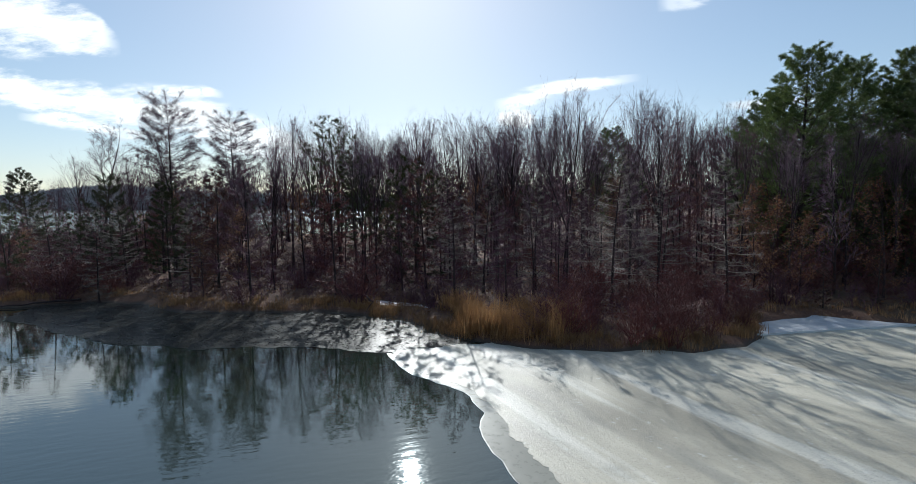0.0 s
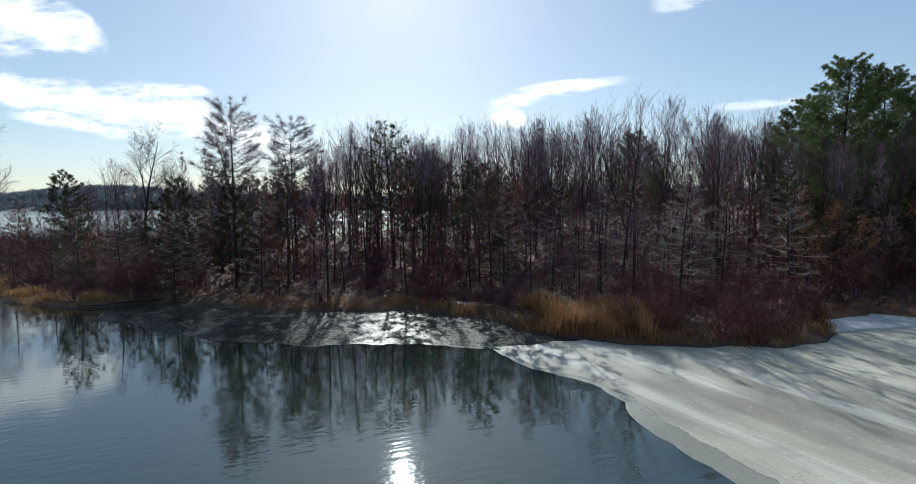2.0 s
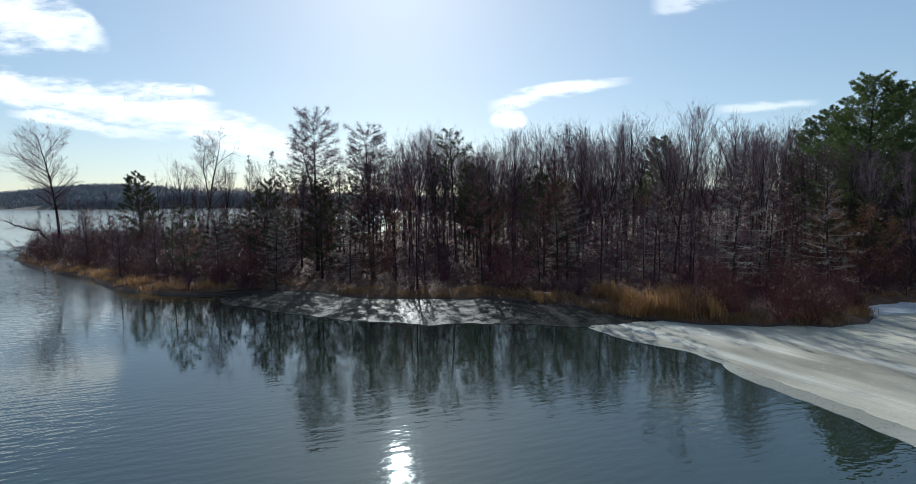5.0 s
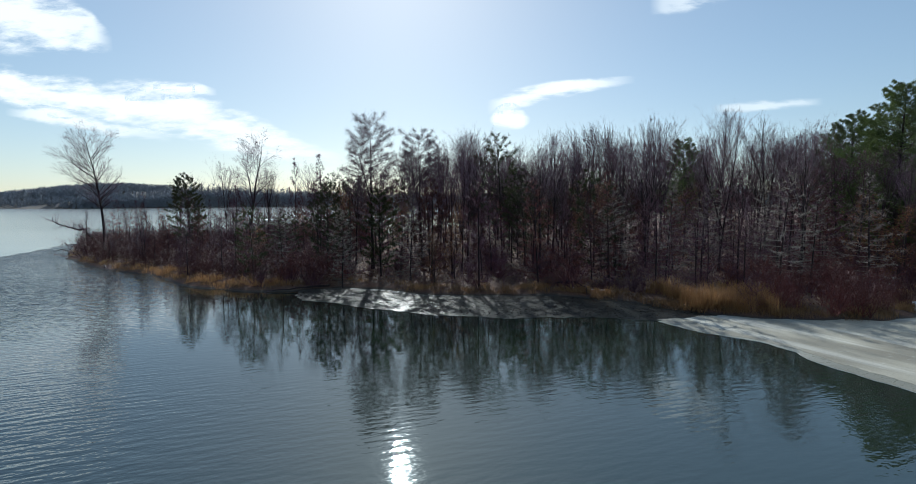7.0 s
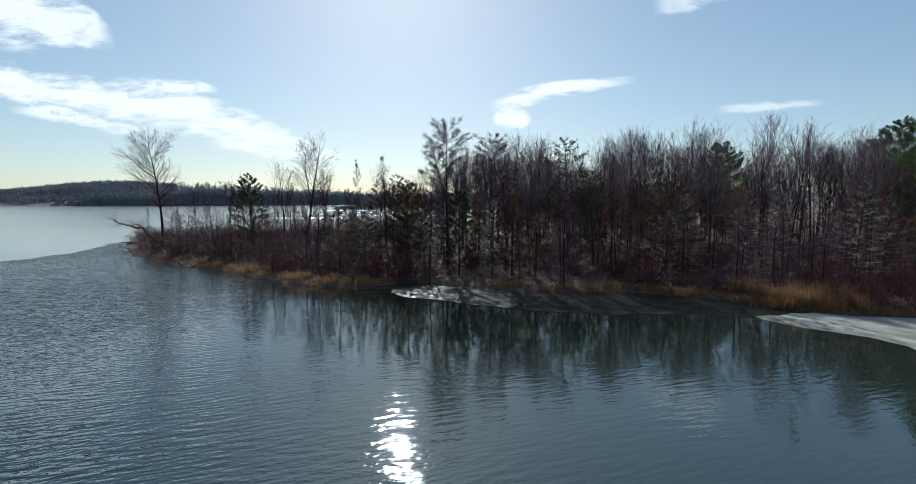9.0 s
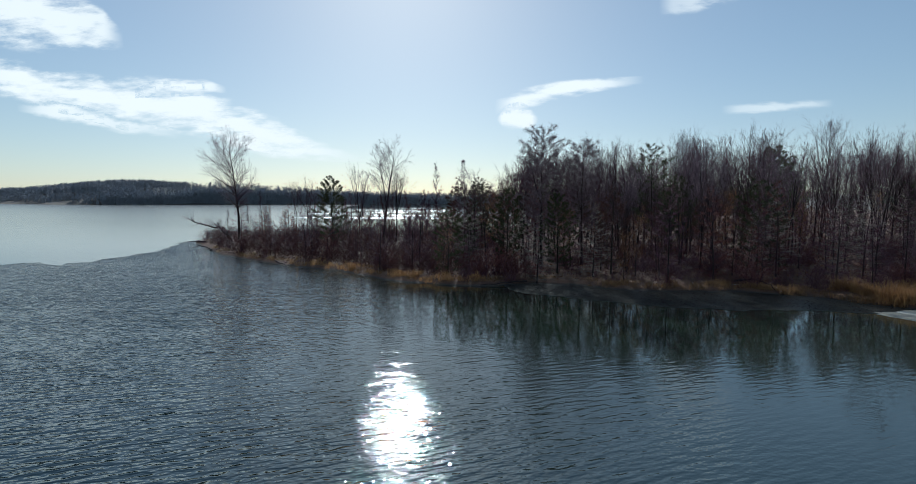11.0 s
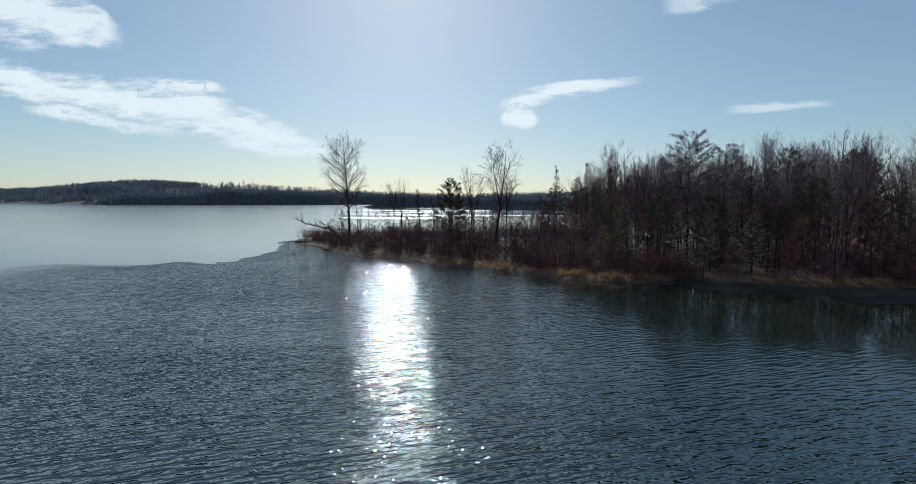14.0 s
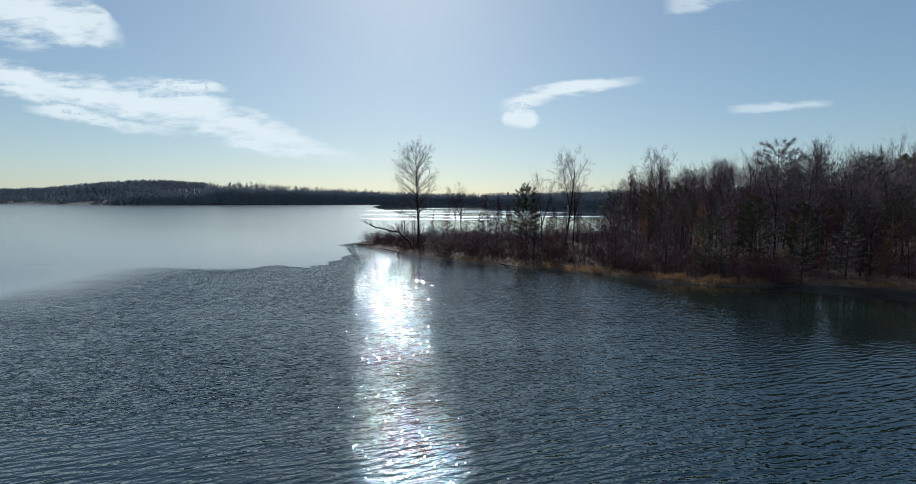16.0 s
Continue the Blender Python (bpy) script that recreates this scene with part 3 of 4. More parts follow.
def tuft(V, F, p, way, rnd, size, blades, width):
    """A tuft of needles: slim blades fanned round the shoot."""
    g = np.random.default_rng(rnd.randrange(1 << 30))
    side = g.normal(size=(blades, 3))
    side -= (side @ way)[:, None] * way
    side /= np.linalg.norm(side, axis=1)[:, None] + 1e-9
    a = g.uniform(0.3, 1.25, (blades, 1))
    w = (np.cos(a) * way + np.sin(a) * side) * (size * g.uniform(0.6, 1.1, (blades, 1)))
    s = np.cross(w, g.normal(size=(blades, 3)))
    s *= width / (np.linalg.norm(s, axis=1)[:, None] + 1e-9)
    k = len(V)
    V.extend(map(tuple, np.stack([p - s, p + s, p + w], 1).reshape(-1, 3).tolist()))
    F.extend((k + 3 * i, k + 3 * i + 1, k + 3 * i + 2) for i in range(blades))


def conifer(seed, h, r, first=0.15, limbs=70, reach=0.22, droop=0.0, tufts=12, blades=9, size=0.34, width=0.022, top=0.25, forks=1, twigs=0, twig_len=0.3, rise=0.35, thin=0.0, full=False, hair=0.009, spread=1.0):
    """A pine or larch: trunk, boughs in whorls, and needle tufts (or bare shoots)."""
    rnd = random.Random(seed)
    TV, TF, BV, BF, CV, CF = [], [], [], [], [], []
    stems = [(bent(rnd, (0, 0, -0.25), (rnd.gauss(0, 0.02), rnd.gauss(0, 0.02), 1.0), h + 0.25, 9, 0.04, 0.018), r, first)]
    for _ in range(forks - 1):
        p, w = along(stems[0][0], rnd.uniform(0.45, 0.6))
        stems.append((bent(rnd, p, heading(w, rnd, 0.3), h * 0.45, 6, 0.16, 0.03), r * 0.5, 0.15))
    for st, rr, lo in stems:
        n = len(st)
        tube(TV, TF, st, [rr * 1.35 if k == 0 and lo == first else rr * (1 - 0.94 * k / (n - 1)) for k in range(n)], 7)
        count = limbs if lo == first else limbs // 3
        height = h if lo == first else h * 0.45
        for i in range(count):
            q = (i + 0.5 * rnd.random()) / count
            s = lo + (0.985 - lo) * q
            if rnd.random() < thin * (1 - q):
                continue
            p, w = along(st, s)
            a = i * 2.4 + rnd.uniform(-0.4, 0.4)
            prof = (1 - q) ** 0.8 * 0.9 + top * math.sin(math.pi * min(1, q + 0.05))
            prof *= min(1.0, 0.45 + 2.2 * q)
            if full == 2:
                prof = 0.3 + 0.8 * math.sin(math.pi * (0.1 + 0.72 * q))
            elif full:
                prof = 0.14 + 0.95 * math.sin(math.pi * (0.2 + 0.77 * q))
            L = max(0.25, height * reach * prof * rnd.uniform(0.65, 1.2))
            up = rise * (0.3 + q) - droop * (1 - q) + rnd.gauss(0, 0.08)
            way = np.array([math.cos(a), math.sin(a), up])
            pts = bent(rnd, p, way / np.linalg.norm(way), L, 4, 0.06, 0.05)
            br = max(0.012, rr * (1 - 0.9 * s) * 0.32)
            tube(BV, BF, pts, [br * (1 - 0.75 * k / 4) for k in range(5)], 4)
            for j in range(max(3, int(tufts * min(1.4, L / (0.14 * h))))):
                t = 0.25 + 0.75 * rnd.random() ** 0.7
                pp, ww = along(pts, t)
                side = heading(ww, rnd, rnd.uniform(0.4, 1.0))
                side[2] = side[2] * 0.5 + 0.12
                far = spread * L * rnd.uniform(0.08, 0.32) * (1.25 - t)
                tip = pp + side * far
                if blades:
                    tuft(CV, CF, tip, (side + ww) / np.linalg.norm(side + ww), rnd, size, blades, width)
                for _ in range(twigs):
                    p3 = pp + side * far * rnd.random()
                    shoot(CV, CF, p3, p3 + heading(side, rnd, 0.85) * twig_len * rnd.uniform(0.6, 1.3), hair, rnd)
                if twigs:
                    tube(CV, CF, [pp, tip], [0.010, 0], 3)
    if not blades:
        shift = len(BV)
        BV.extend(CV)
        BF.extend(tuple(k + shift for k in f) for f in CF)
        return (TV, TF), (BV, BF)
    return (TV, TF), (BV, BF), (CV, CF)


def leafy(crown, seed, count, size):
    """Dry leaves still clinging to a crown, as a mesh of their own."""
    rnd = random.Random(seed)
    V, F = [], []
    src = crown[0]
    for _ in range(count):
        p = np.array(src[rnd.randrange(len(src))]) + np.array([rnd.gauss(0, 0.08) for _ in range(3)])
        a, b = heading((0, 0, 1), rnd, rnd.uniform(0.6, 2.2)) * size, heading((1, 0, 0), rnd, rnd.uniform(0, 3)) * size * 0.5
        k = len(V)
        V.extend((tuple(p), tuple(p + a * 0.5 + b), tuple(p + a), tuple(p + a * 0.5 - b)))
        F.append((k, k + 1, k + 2, k + 3))
    return V, F


def shrub(seed, h, stems=22, spread=0.55, subs=5, twigs=6, thick=0.011):
    rnd = random.Random(seed)
    TV, TF, CV, CF = [], [], [], []
    for _ in range(stems):
        a, lean = rnd.uniform(0, 2 * math.pi), abs(rnd.gauss(0, spread))
        way = np.array([math.cos(a) * math.sin(lean), math.sin(a) * math.sin(lean), math.cos(lean)])
        base = np.array([rnd.gauss(0, 0.16), rnd.gauss(0, 0.16), -0.1])
        L = h * rnd.uniform(0.55, 1.05)
        pts = bent(rnd, base, way, L, 4, 0.03, 0.09)
        tube(TV, TF, pts, [thick * 1.4 * (1 - 0.75 * k / 4) for k in range(5)], 3)
        for j in range(subs):
            pp, ww = along(pts, 0.2 + 0.78 * (j + rnd.random()) / subs)
            l2 = L * rnd.uniform(0.2, 0.42)
            sp = [pp, pp + heading(ww, rnd, rnd.uniform(0.35, 0.8)) * l2]
            spike(CV, CF, sp[0], sp[1], thick * 0.7)
            for _ in range(twigs):
                p3, w3 = along(sp, rnd.uniform(0.2, 1))
                shoot(CV, CF, p3, p3 + heading(w3, rnd, rnd.uniform(0.3, 0.9)) * l2 * rnd.uniform(0.35, 0.8), thick * 0.5, rnd)
    return (TV, TF), (CV, CF)


GIRTH = {"white_pine": 1.1}


class Kind:
    """A kind of plant: shared meshes of its parts, and a way to stand one up."""

    def __init__(self, name, label, category, height, pieces):
        self.name, self.label, self.category = name, label, category
        self.height = max(v[2] for _, data, _ in pieces for v in data[0])
        self.pieces = []
        for part_name, data, mat in pieces:
            mesh = bpy.data.meshes.new(part_name)
            mesh.from_pydata(data[0], [], data[1])
            mesh.materials.append(mat)
            if part_name in ("trunk", "stem"):
                mesh.polygons.foreach_set("use_smooth", [True] * len(mesh.polygons))
            self.pieces.append((part_name, mesh))

    def stand(self, x, y, height, turn=0.0, label="", group="", wide=1.0, tilt=(0.0, 0.0)):
        z = float(ground_height(x, y))
        root = new(self.name)
        root.empty_display_size = 0.3
        s = height / self.height
        across = s * wide * GIRTH.get(self.name, 1.0)
        root.matrix_basis = pose(x, y, z, tilt[0], tilt[1], turn) @ Matrix.Diagonal((across, across, s, 1))
        for part_name, mesh in self.pieces:
            piece = part(part_name, mesh, None, root)
            if part_name == "branching":
                piece["kind"] = "stuff"
        return tagged(root, label or self.label, self.category, group)


def hardwood_kind(label, twig, bark, seed, h, r, **how):
    t, c = bare_tree(seed, h, r, **how)
    return Kind("bare_tree", label, "tree", h, [("trunk", t, bark), ("crown", c, twig)])


FOREST = [hardwood_kind("tall leafless hardwood with grey-brown bark in the wood", (TWIG_GREY, TWIG_GREY, TWIG)[k % 3], BARK, 100 + k, 14.0, 0.12 + 0.012 * (k % 4),
                        first=0.36 + 0.04 * (k % 3), limbs=30, angle=(0.48 + 0.06 * (k % 3), 0.26), reach=0.3, lift=0.07, subs=7, twigs=9, forks=1 + k % 3, shape="fan", fine=0.75, splay=(0.25, 0.6), wiggle=0.035)
          for k in range(7)]
BACK = [hardwood_kind("leafless hardwood deep in the wood", TWIG, BARK, 150 + k, 14.0, 0.13, first=0.3, limbs=24, angle=(0.6, 0.3), reach=0.3, lift=0.07,
                      subs=6, twigs=6, forks=1 + k % 2, shape="fan", fine=2.0) for k in range(3)]
YOUNG = [hardwood_kind("slender leafless young tree on the wooded bank", (TWIG, TWIG_GREY, TWIG_RED)[k % 3], BARK, 200 + k, 8.0, 0.06, first=0.08, limbs=30,
                       angle=(1.0, 0.4), reach=0.22, lift=0.08, subs=7, twigs=8, shape="cone", fine=1.1) for k in range(4)]
TIP = hardwood_kind("tall leafless tree at the tip of the wooded point", TWIG_GREY, BARK, 331, 14.0, 0.2, first=0.36, limbs=60, angle=(1.15, 0.75), reach=0.225, lift=0.05,
                    subs=11, twigs=11, forks=1, shape="round", wiggle=0.08, fine=0.8, splay=(0.35, 0.8), lean=0.02)
BROAD = [hardwood_kind("broad leafless tree with a spreading rounded crown", TWIG_GREY, BARK, 303 + k, 14.0, 0.19, first=0.17, limbs=46, angle=(1.2, 0.6), reach=0.225, lift=0.04,
                       subs=10, twigs=11, forks=2, shape="round", wiggle=0.09, fine=1.0, splay=(0.45, 0.95)) for k in range(2)]
LARCH, THICKET = [], []
for k in range(3):
    t, c = conifer(400 + k, 8.0, 0.085, first=0.08, limbs=60, reach=0.27, droop=0.22, tufts=8, blades=0, twigs=6, twig_len=0.3, rise=0.2)
    LARCH.append(Kind("bare_larch", "leafless larch with pale level boughs and fine shoots", "tree", 8.0, [("trunk", t, BARK), ("crown", c, TWIG_PALE)]))
    t, c = conifer(430 + k, 8.0, 0.08, first=0.05, limbs=44, reach=0.29, droop=0.1, tufts=7, blades=0, twigs=7, twig_len=0.5, rise=0.35)
    THICKET.append(Kind("bare_larch", "leafless brown larch in the dense thicket", "tree", 8.0, [("trunk", t, BARK), ("crown", c, (TWIG, TWIG_RED, TWIG)[k])]))
BIG_PINE = []
for k in range(3):
    t, b, c = conifer(500 + k, 15.0, 0.24, first=0.06, limbs=210, reach=0.25, tufts=44, blades=14, size=0.27, width=0.012, top=0.9, rise=0.45, full=True)
    BIG_PINE.append(Kind("white_pine", "tall dark green white pine with a full crown", "tree", 15.0, [("trunk", t, BARK_DARK), ("branching", b, BARK_DARK), ("crown", c, NEEDLES)]))
SMALL_PINE = []
for k in range(3):
    t, b, c = conifer(600 + k, 9.0, 0.11, first=(0.1, 0.3, 0.12)[k], limbs=(96, 60, 84)[k], reach=0.23, tufts=(26, 11, 22)[k], blades=14, size=0.23, width=0.012, top=0.4, rise=0.45, full=True)
    SMALL_PINE.append(Kind("pine_tree", "small dull green pine among bare trees", "tree", 9.0, [("trunk", t, BARK_DARK), ("branching", b, BARK_DARK), ("crown", c, NEEDLES_DULL)]))
FIR = []
for k in range(3):
    t, b, c = conifer(650 + k, 7.0, 0.08, first=0.04, limbs=50, reach=0.26, tufts=11, blades=11, size=0.3, width=0.014, top=0.3, rise=0.3, full=k == 1)
    FIR.append(Kind("cedar", "dull brown-green cedar in the thicket", "tree", 7.0, [("trunk", t, BARK_DARK), ("branching", b, BARK_DARK), ("crown", c, (RUSSET, NEEDLES_DULL, RUSSET)[k])]))
SPARSE_PINE = []
for k in range(2):
    t, c = conifer(700 + k, 13.0, 0.15, first=0.28, limbs=110, reach=0.185, tufts=22, blades=0, top=0.7, rise=0.3, forks=2, twigs=8, twig_len=0.42, thin=0.05, full=2, hair=0.0055, spread=1.8)
    SPARSE_PINE.append(Kind("sparse_pine", "tall thin-crowned conifer with open layered boughs", "tree", 13.0, [("trunk", t, BARK), ("crown", c, TWIG_GREY)]))
LEAFY = []
for k in range(2):
    t, c = bare_tree(800 + k, 6.0, 0.06, first=0.08, limbs=26, angle=(1.0, 0.4), reach=0.26, lift=0.08, subs=5, twigs=3, shape="round")
    LEAFY.append(Kind("oak_sapling", "young tree still holding dry brown leaves", "tree", 6.0, [("trunk", t, BARK), ("crown", c, TWIG), ("foliage", leafy(c, 810 + k, 1500, 0.10), DRY_LEAVES)]))
SHRUBS = []
for k in range(4):
    t, c = shrub(900 + k, 2.4, stems=26, spread=0.55, thick=0.014)
    SHRUBS.append(Kind("shrub", "tangled leafless shrub with red-brown stems on the bank", "shrub", 2.4, [("stem", t, TWIG_RED if k % 2 else TWIG), ("crown", c, TWIG_RED if k < 2 else TWIG)]))

# trees that stand out, each at its own place: kind, x, y, height, turn, label
LONE = [
    (TIP, -54.2, 52.4, 14.8, 20, "tall leafless tree at the tip of the wooded point"),
    (FOREST[2], -48.5, 62.5, 9.8, 70, ""), (FOREST[5], -49.6, 60.5, 8.0, 10, ""),
    (BROAD[1], -35.3, 48.6, 13.0, 0, "tall leafless tree above the low thicket of the point"),
    (FOREST[1], -38.2, 49.3, 10.6, 130, ""), (FOREST[3], -34.0, 50.5, 9.6, 40, ""),
    (SMALL_PINE[0], -40.5, 46, 8.3, 0, "small dark green pine on the wooded point"),
    (YOUNG[0], -28.8, 44.1, 9.3, 10, ""), (YOUNG[1], -25.7, 43.1, 9.6, 50, ""),
    (SPARSE_PINE[0], -19, 32.6, 12.4, 40, "tall thin-crowned double-stemmed pine near the shore"),
    (SPARSE_PINE[1], -15.2, 33.8, 11.4, 200, ""),
    (FOREST[0], -11.5, 33.6, 11.4, 0, ""), (FOREST[6], -12.1, 49, 13.4, 60, ""), (SMALL_PINE[1], -8.6, 35, 10.8, 90, "slim pine with sparse green tufts near its top"),
    (FOREST[2], -10.3, 39.3, 11.8, 100, ""), (FOREST[3], -3.6, 39.5, 11.8, 20, ""), (FOREST[4], 0.1, 44.7, 12.6, 240, ""), (FOREST[0], -3.2, 44.3, 12.4, 310, ""),
    (FOREST[6], 6.9, 64.8, 16.8, 140, ""), (FOREST[1], 11.3, 52, 15.4, 200, ""), (FOREST[0], 17.2, 50.5, 15.8, 250, ""), (FOREST[4], 23.3, 45.5, 13.4, 30, ""),
    (FOREST[2], 19.8, 46, 13.8, 60, ""), (FOREST[3], 10.1, 69.8, 16.6, 90, ""), (FOREST[5], 4.3, 53.3, 13.8, 120, ""), (FOREST[2], 11.4, 56, 15.6, 170, ""),
    (BROAD[1], -11.5, 84, 17.6, 0, "broad leafless tree rising behind the wood"),
    (BIG_PINE[2], 18, 61, 13.0, 10, "dark pine deep in the wood"), (SMALL_PINE[1], -7, 32.8, 8.0, 30, ""), (SMALL_PINE[2], -22.1, 30.9, 6.9, 150, "dull olive-green pine by the shore"),
    (BIG_PINE[0], 21.8, 32.8, 14.2, 0, ""), (BIG_PINE[1], 27.2, 36, 14.2, 50, ""), (BIG_PINE[2], 32, 36, 14.6, 100, ""), (BIG_PINE[0], 29, 30, 12.0, 160, ""),
    (BIG_PINE[1], 36, 40, 14.5, 220, ""), (BIG_PINE[2], 25, 42, 13, 280, ""),
    (LARCH[0], 12.6, 23.4, 7.2, 0, ""), (LARCH[1], 7.2, 23.4, 7.4, 60, ""), (LARCH[2], 1.2, 25.5, 6.5, 130, ""), (LARCH[0], -20.1, 26.9, 5.5, 190, ""),
    (FOREST[1], 21, 27.5, 10.6, 0, "leafless tree with a pale trunk before dark pines"), (FOREST[5], 25.5, 26.5, 11, 90, "leafless tree with a pale trunk before dark pines"),
    (FOREST[3], 29, 25, 11, 190, "leafless tree with a pale trunk before dark pines"),
]
for kind, x, y, h, turn, label in LONE:
    kind.stand(x, y, h, turn, label, group="trees of the wood")

# the wood behind
wood = random.Random(41)
taken = [(x, y) for _, x, y, *_ in LONE]


def free_spot(x, y, gap):
    if any((x - a) ** 2 + (y - b) ** 2 < gap * gap for a, b in taken):
        return False
    taken.append((x, y))
    return True


def spots(count, x0, x1, y0, y1, gap, deep=1.2):
    made = 0
    for _ in range(count * 30):
        x, y = wood.uniform(x0, x1), wood.uniform(y0, y1)
        if shore_gap(x, y) > deep and free_spot(x, y, gap):
            made += 1
            yield x, y
            if made == count:
                return


for x, y in spots(26, -30, 14, 22, 34, 1.5, 1.0):
    wood.choice(LARCH if wood.random() < 0.4 else THICKET).stand(x, y, wood.uniform(4.5, 7.0), wood.uniform(0, 360), group="larches on the bank")
for x, y in spots(62, -25, 40, 26, 44, 1.9, 2.5):
    wood.choice(FOREST).stand(x, y, wood.uniform(7.5, 10.0) + max(0, min(1.5, (x + 12) * 0.1)), wood.uniform(0, 360), group="trees of the wood")
for x, y in spots(58, -20, 46, 44, 62, 1.9, 2.5):
    wood.choice(FOREST).stand(x, y, wood.uniform(10.0, 12.5) + max(0, min(1.5, (x + 5) * 0.1)), wood.uniform(0, 360), group="trees of the wood")
for x, y in spots(90, -18, 75, 60, 105, 2.6, 2.5):
    wood.choice(BACK).stand(x, y, wood.uniform(11.0, 14.0), wood.uniform(0, 360), group="trees of the wood")
for x, y in spots(80, -58, -24, 28, 67, 1.2, 1.0):
    wood.choice(YOUNG + THICKET).stand(x, y, wood.uniform(2.6, 5.2) + (2.0 if wood.random() < 0.2 else 0), wood.uniform(0, 360), group="young trees on the point")
for x, y in spots(66, -26, 34, 24, 46, 1.2, 1.2):
    wood.choice(THICKET + YOUNG[:2]).stand(x, y, wood.uniform(5.0, 8.0), wood.uniform(0, 360), group="thicket of the wood")
for x, y in spots(36, -28, 34, 24, 52, 1.6, 1.5):
    wood.choice(LEAFY).stand(x, y, wood.uniform(3.0, 6.5), wood.uniform(0, 360), group="leafy young trees")
for x, y in spots(28, -24, 46, 29, 64, 1.9, 2.5):
    wood.choice(SMALL_PINE[1:]).stand(x, y, wood.uniform(5.0, 8.5), wood.uniform(0, 360), group="small pines of the wood")
for x, y in spots(50, -27, 8, 28, 64, 1.5, 2.0):
    wood.choice(FIR).stand(x, y, wood.uniform(4.5, 8.0), wood.uniform(0, 360), group="cedars of the wood")
for x, y in spots(56, -20, 26, 47, 66, 1.3, 1.5):
    wood.choice(THICKET + YOUNG[:2]).stand(x, y, wood.uniform(4.0, 7.5), wood.uniform(0, 360), group="thicket of the wood")
for x, y in spots(22, -46, -26, 34, 58, 1.5, 2.0):
    wood.choice(THICKET).stand(x, y, wood.uniform(2.8, 5.0), wood.uniform(0, 360), group="young trees on the point")
for x, y in spots(30, -46, -25, 40, 66, 1.3, 1.5):
    wood.choice(YOUNG).stand(x, y, wood.uniform(4.0, 7.2), wood.uniform(0, 360), group="young trees on the point")
# low cedars added to darken the bank where the pines only shade it
for x, y in spots(40, 14, 34, 22.3, 31, 1.1, 0.5):
    wood.choice(FIR).stand(x, y, wood.uniform(1.8, 4.2), wood.uniform(0, 360), group="cedars of the wood")
taken = []
for x, y in spots(32, 4, 15, 17.5, 24, 0.7, 0.3):
    wood.choice(SHRUBS[:2]).stand(x, y, wood.uniform(1.2, 2.6), wood.uniform(0, 360), group="shrubs along the bank", wide=wood.uniform(1.0, 1.5))
for x, y in spots(140, -62, -22, 24, 66, 0.9, 0.3):
    wood.choice(SHRUBS).stand(x, y, wood.uniform(1.2, 2.8), wood.uniform(0, 360), group="shrubs along the bank", wide=wood.uniform(1.3, 2.0))
for x, y in spots(116, -24, 34, 16, 40, 0.9, 0.3):
    wood.choice(SHRUBS).stand(x, y, wood.uniform(1.0, 2.8), wood.uniform(0, 360), group="shrubs along the bank", wide=wood.uniform(1.3, 2.0))


# ---- reeds and dry grass ----
def grass(name, count, where, tall, label, mat, seed, width=0.009):
    rnd = random.Random(seed)
    V, F = [], []
    made = 0
    while made < count:
        x, y, thick = where(rnd)
        z = float(ground_height(x, y))
        if z < -0.05:
            made += 1
            continue
        clump = rnd.uniform(0.5, 1.35)
        for _ in range(26):
            bx, by = x + rnd.gauss(0, thick), y + rnd.gauss(0, thick)
            h = tall * clump * rnd.uniform(0.45, 1.1)
            a, lean = rnd.uniform(0, 6.28), abs(rnd.gauss(0, 0.36))
            way = np.array([math.cos(a) * lean, math.sin(a) * lean, 1.0])
            p0 = np.array([bx, by, z - 0.05])
            p1 = p0 + way * h * 0.6
            p2 = p1 + (way * np.array([2.2, 2.2, 0.8])) * h * 0.4
            s = np.array([math.cos(a + 1.57), math.sin(a + 1.57), 0]) * width
            k = len(V)
            V.extend(tuple(q) for q in (p0 - s, p0 + s, p1 + s * 0.8, p1 - s * 0.8, p2))
            F.extend(((k, k + 1, k + 2, k + 3), (k + 3, k + 2, k + 4)))
        made += 1
    return tagged(part(name, (V, F), mat), label, "grass", kind="stuff")


def along_shore(x0, x1, deep0, deep1):
    """A random place on land between x0 and x1, a little way in from the waterline."""
    line = [(x, y) for x, y in NEAR_SHORE if x0 <= x <= x1]

    def where(rnd):
        for _ in range(40):
            k = rnd.randrange(len(line) - 1)
            s = rnd.random()
            x, y = (line[k][i] + (line[k + 1][i] - line[k][i]) * s for i in (0, 1))
            x, y = x + rnd.gauss(0, 0.3), y + rnd.uniform(deep0, deep1)
            if noise.noise((x * 0.55, y * 0.55, deep1)) < rnd.uniform(-0.35, 0.25):
                continue
            if shore_gap(x, y) > 0.05:
                return x, y, 0.16
        return 0.0, -50.0, 0.1

    return where


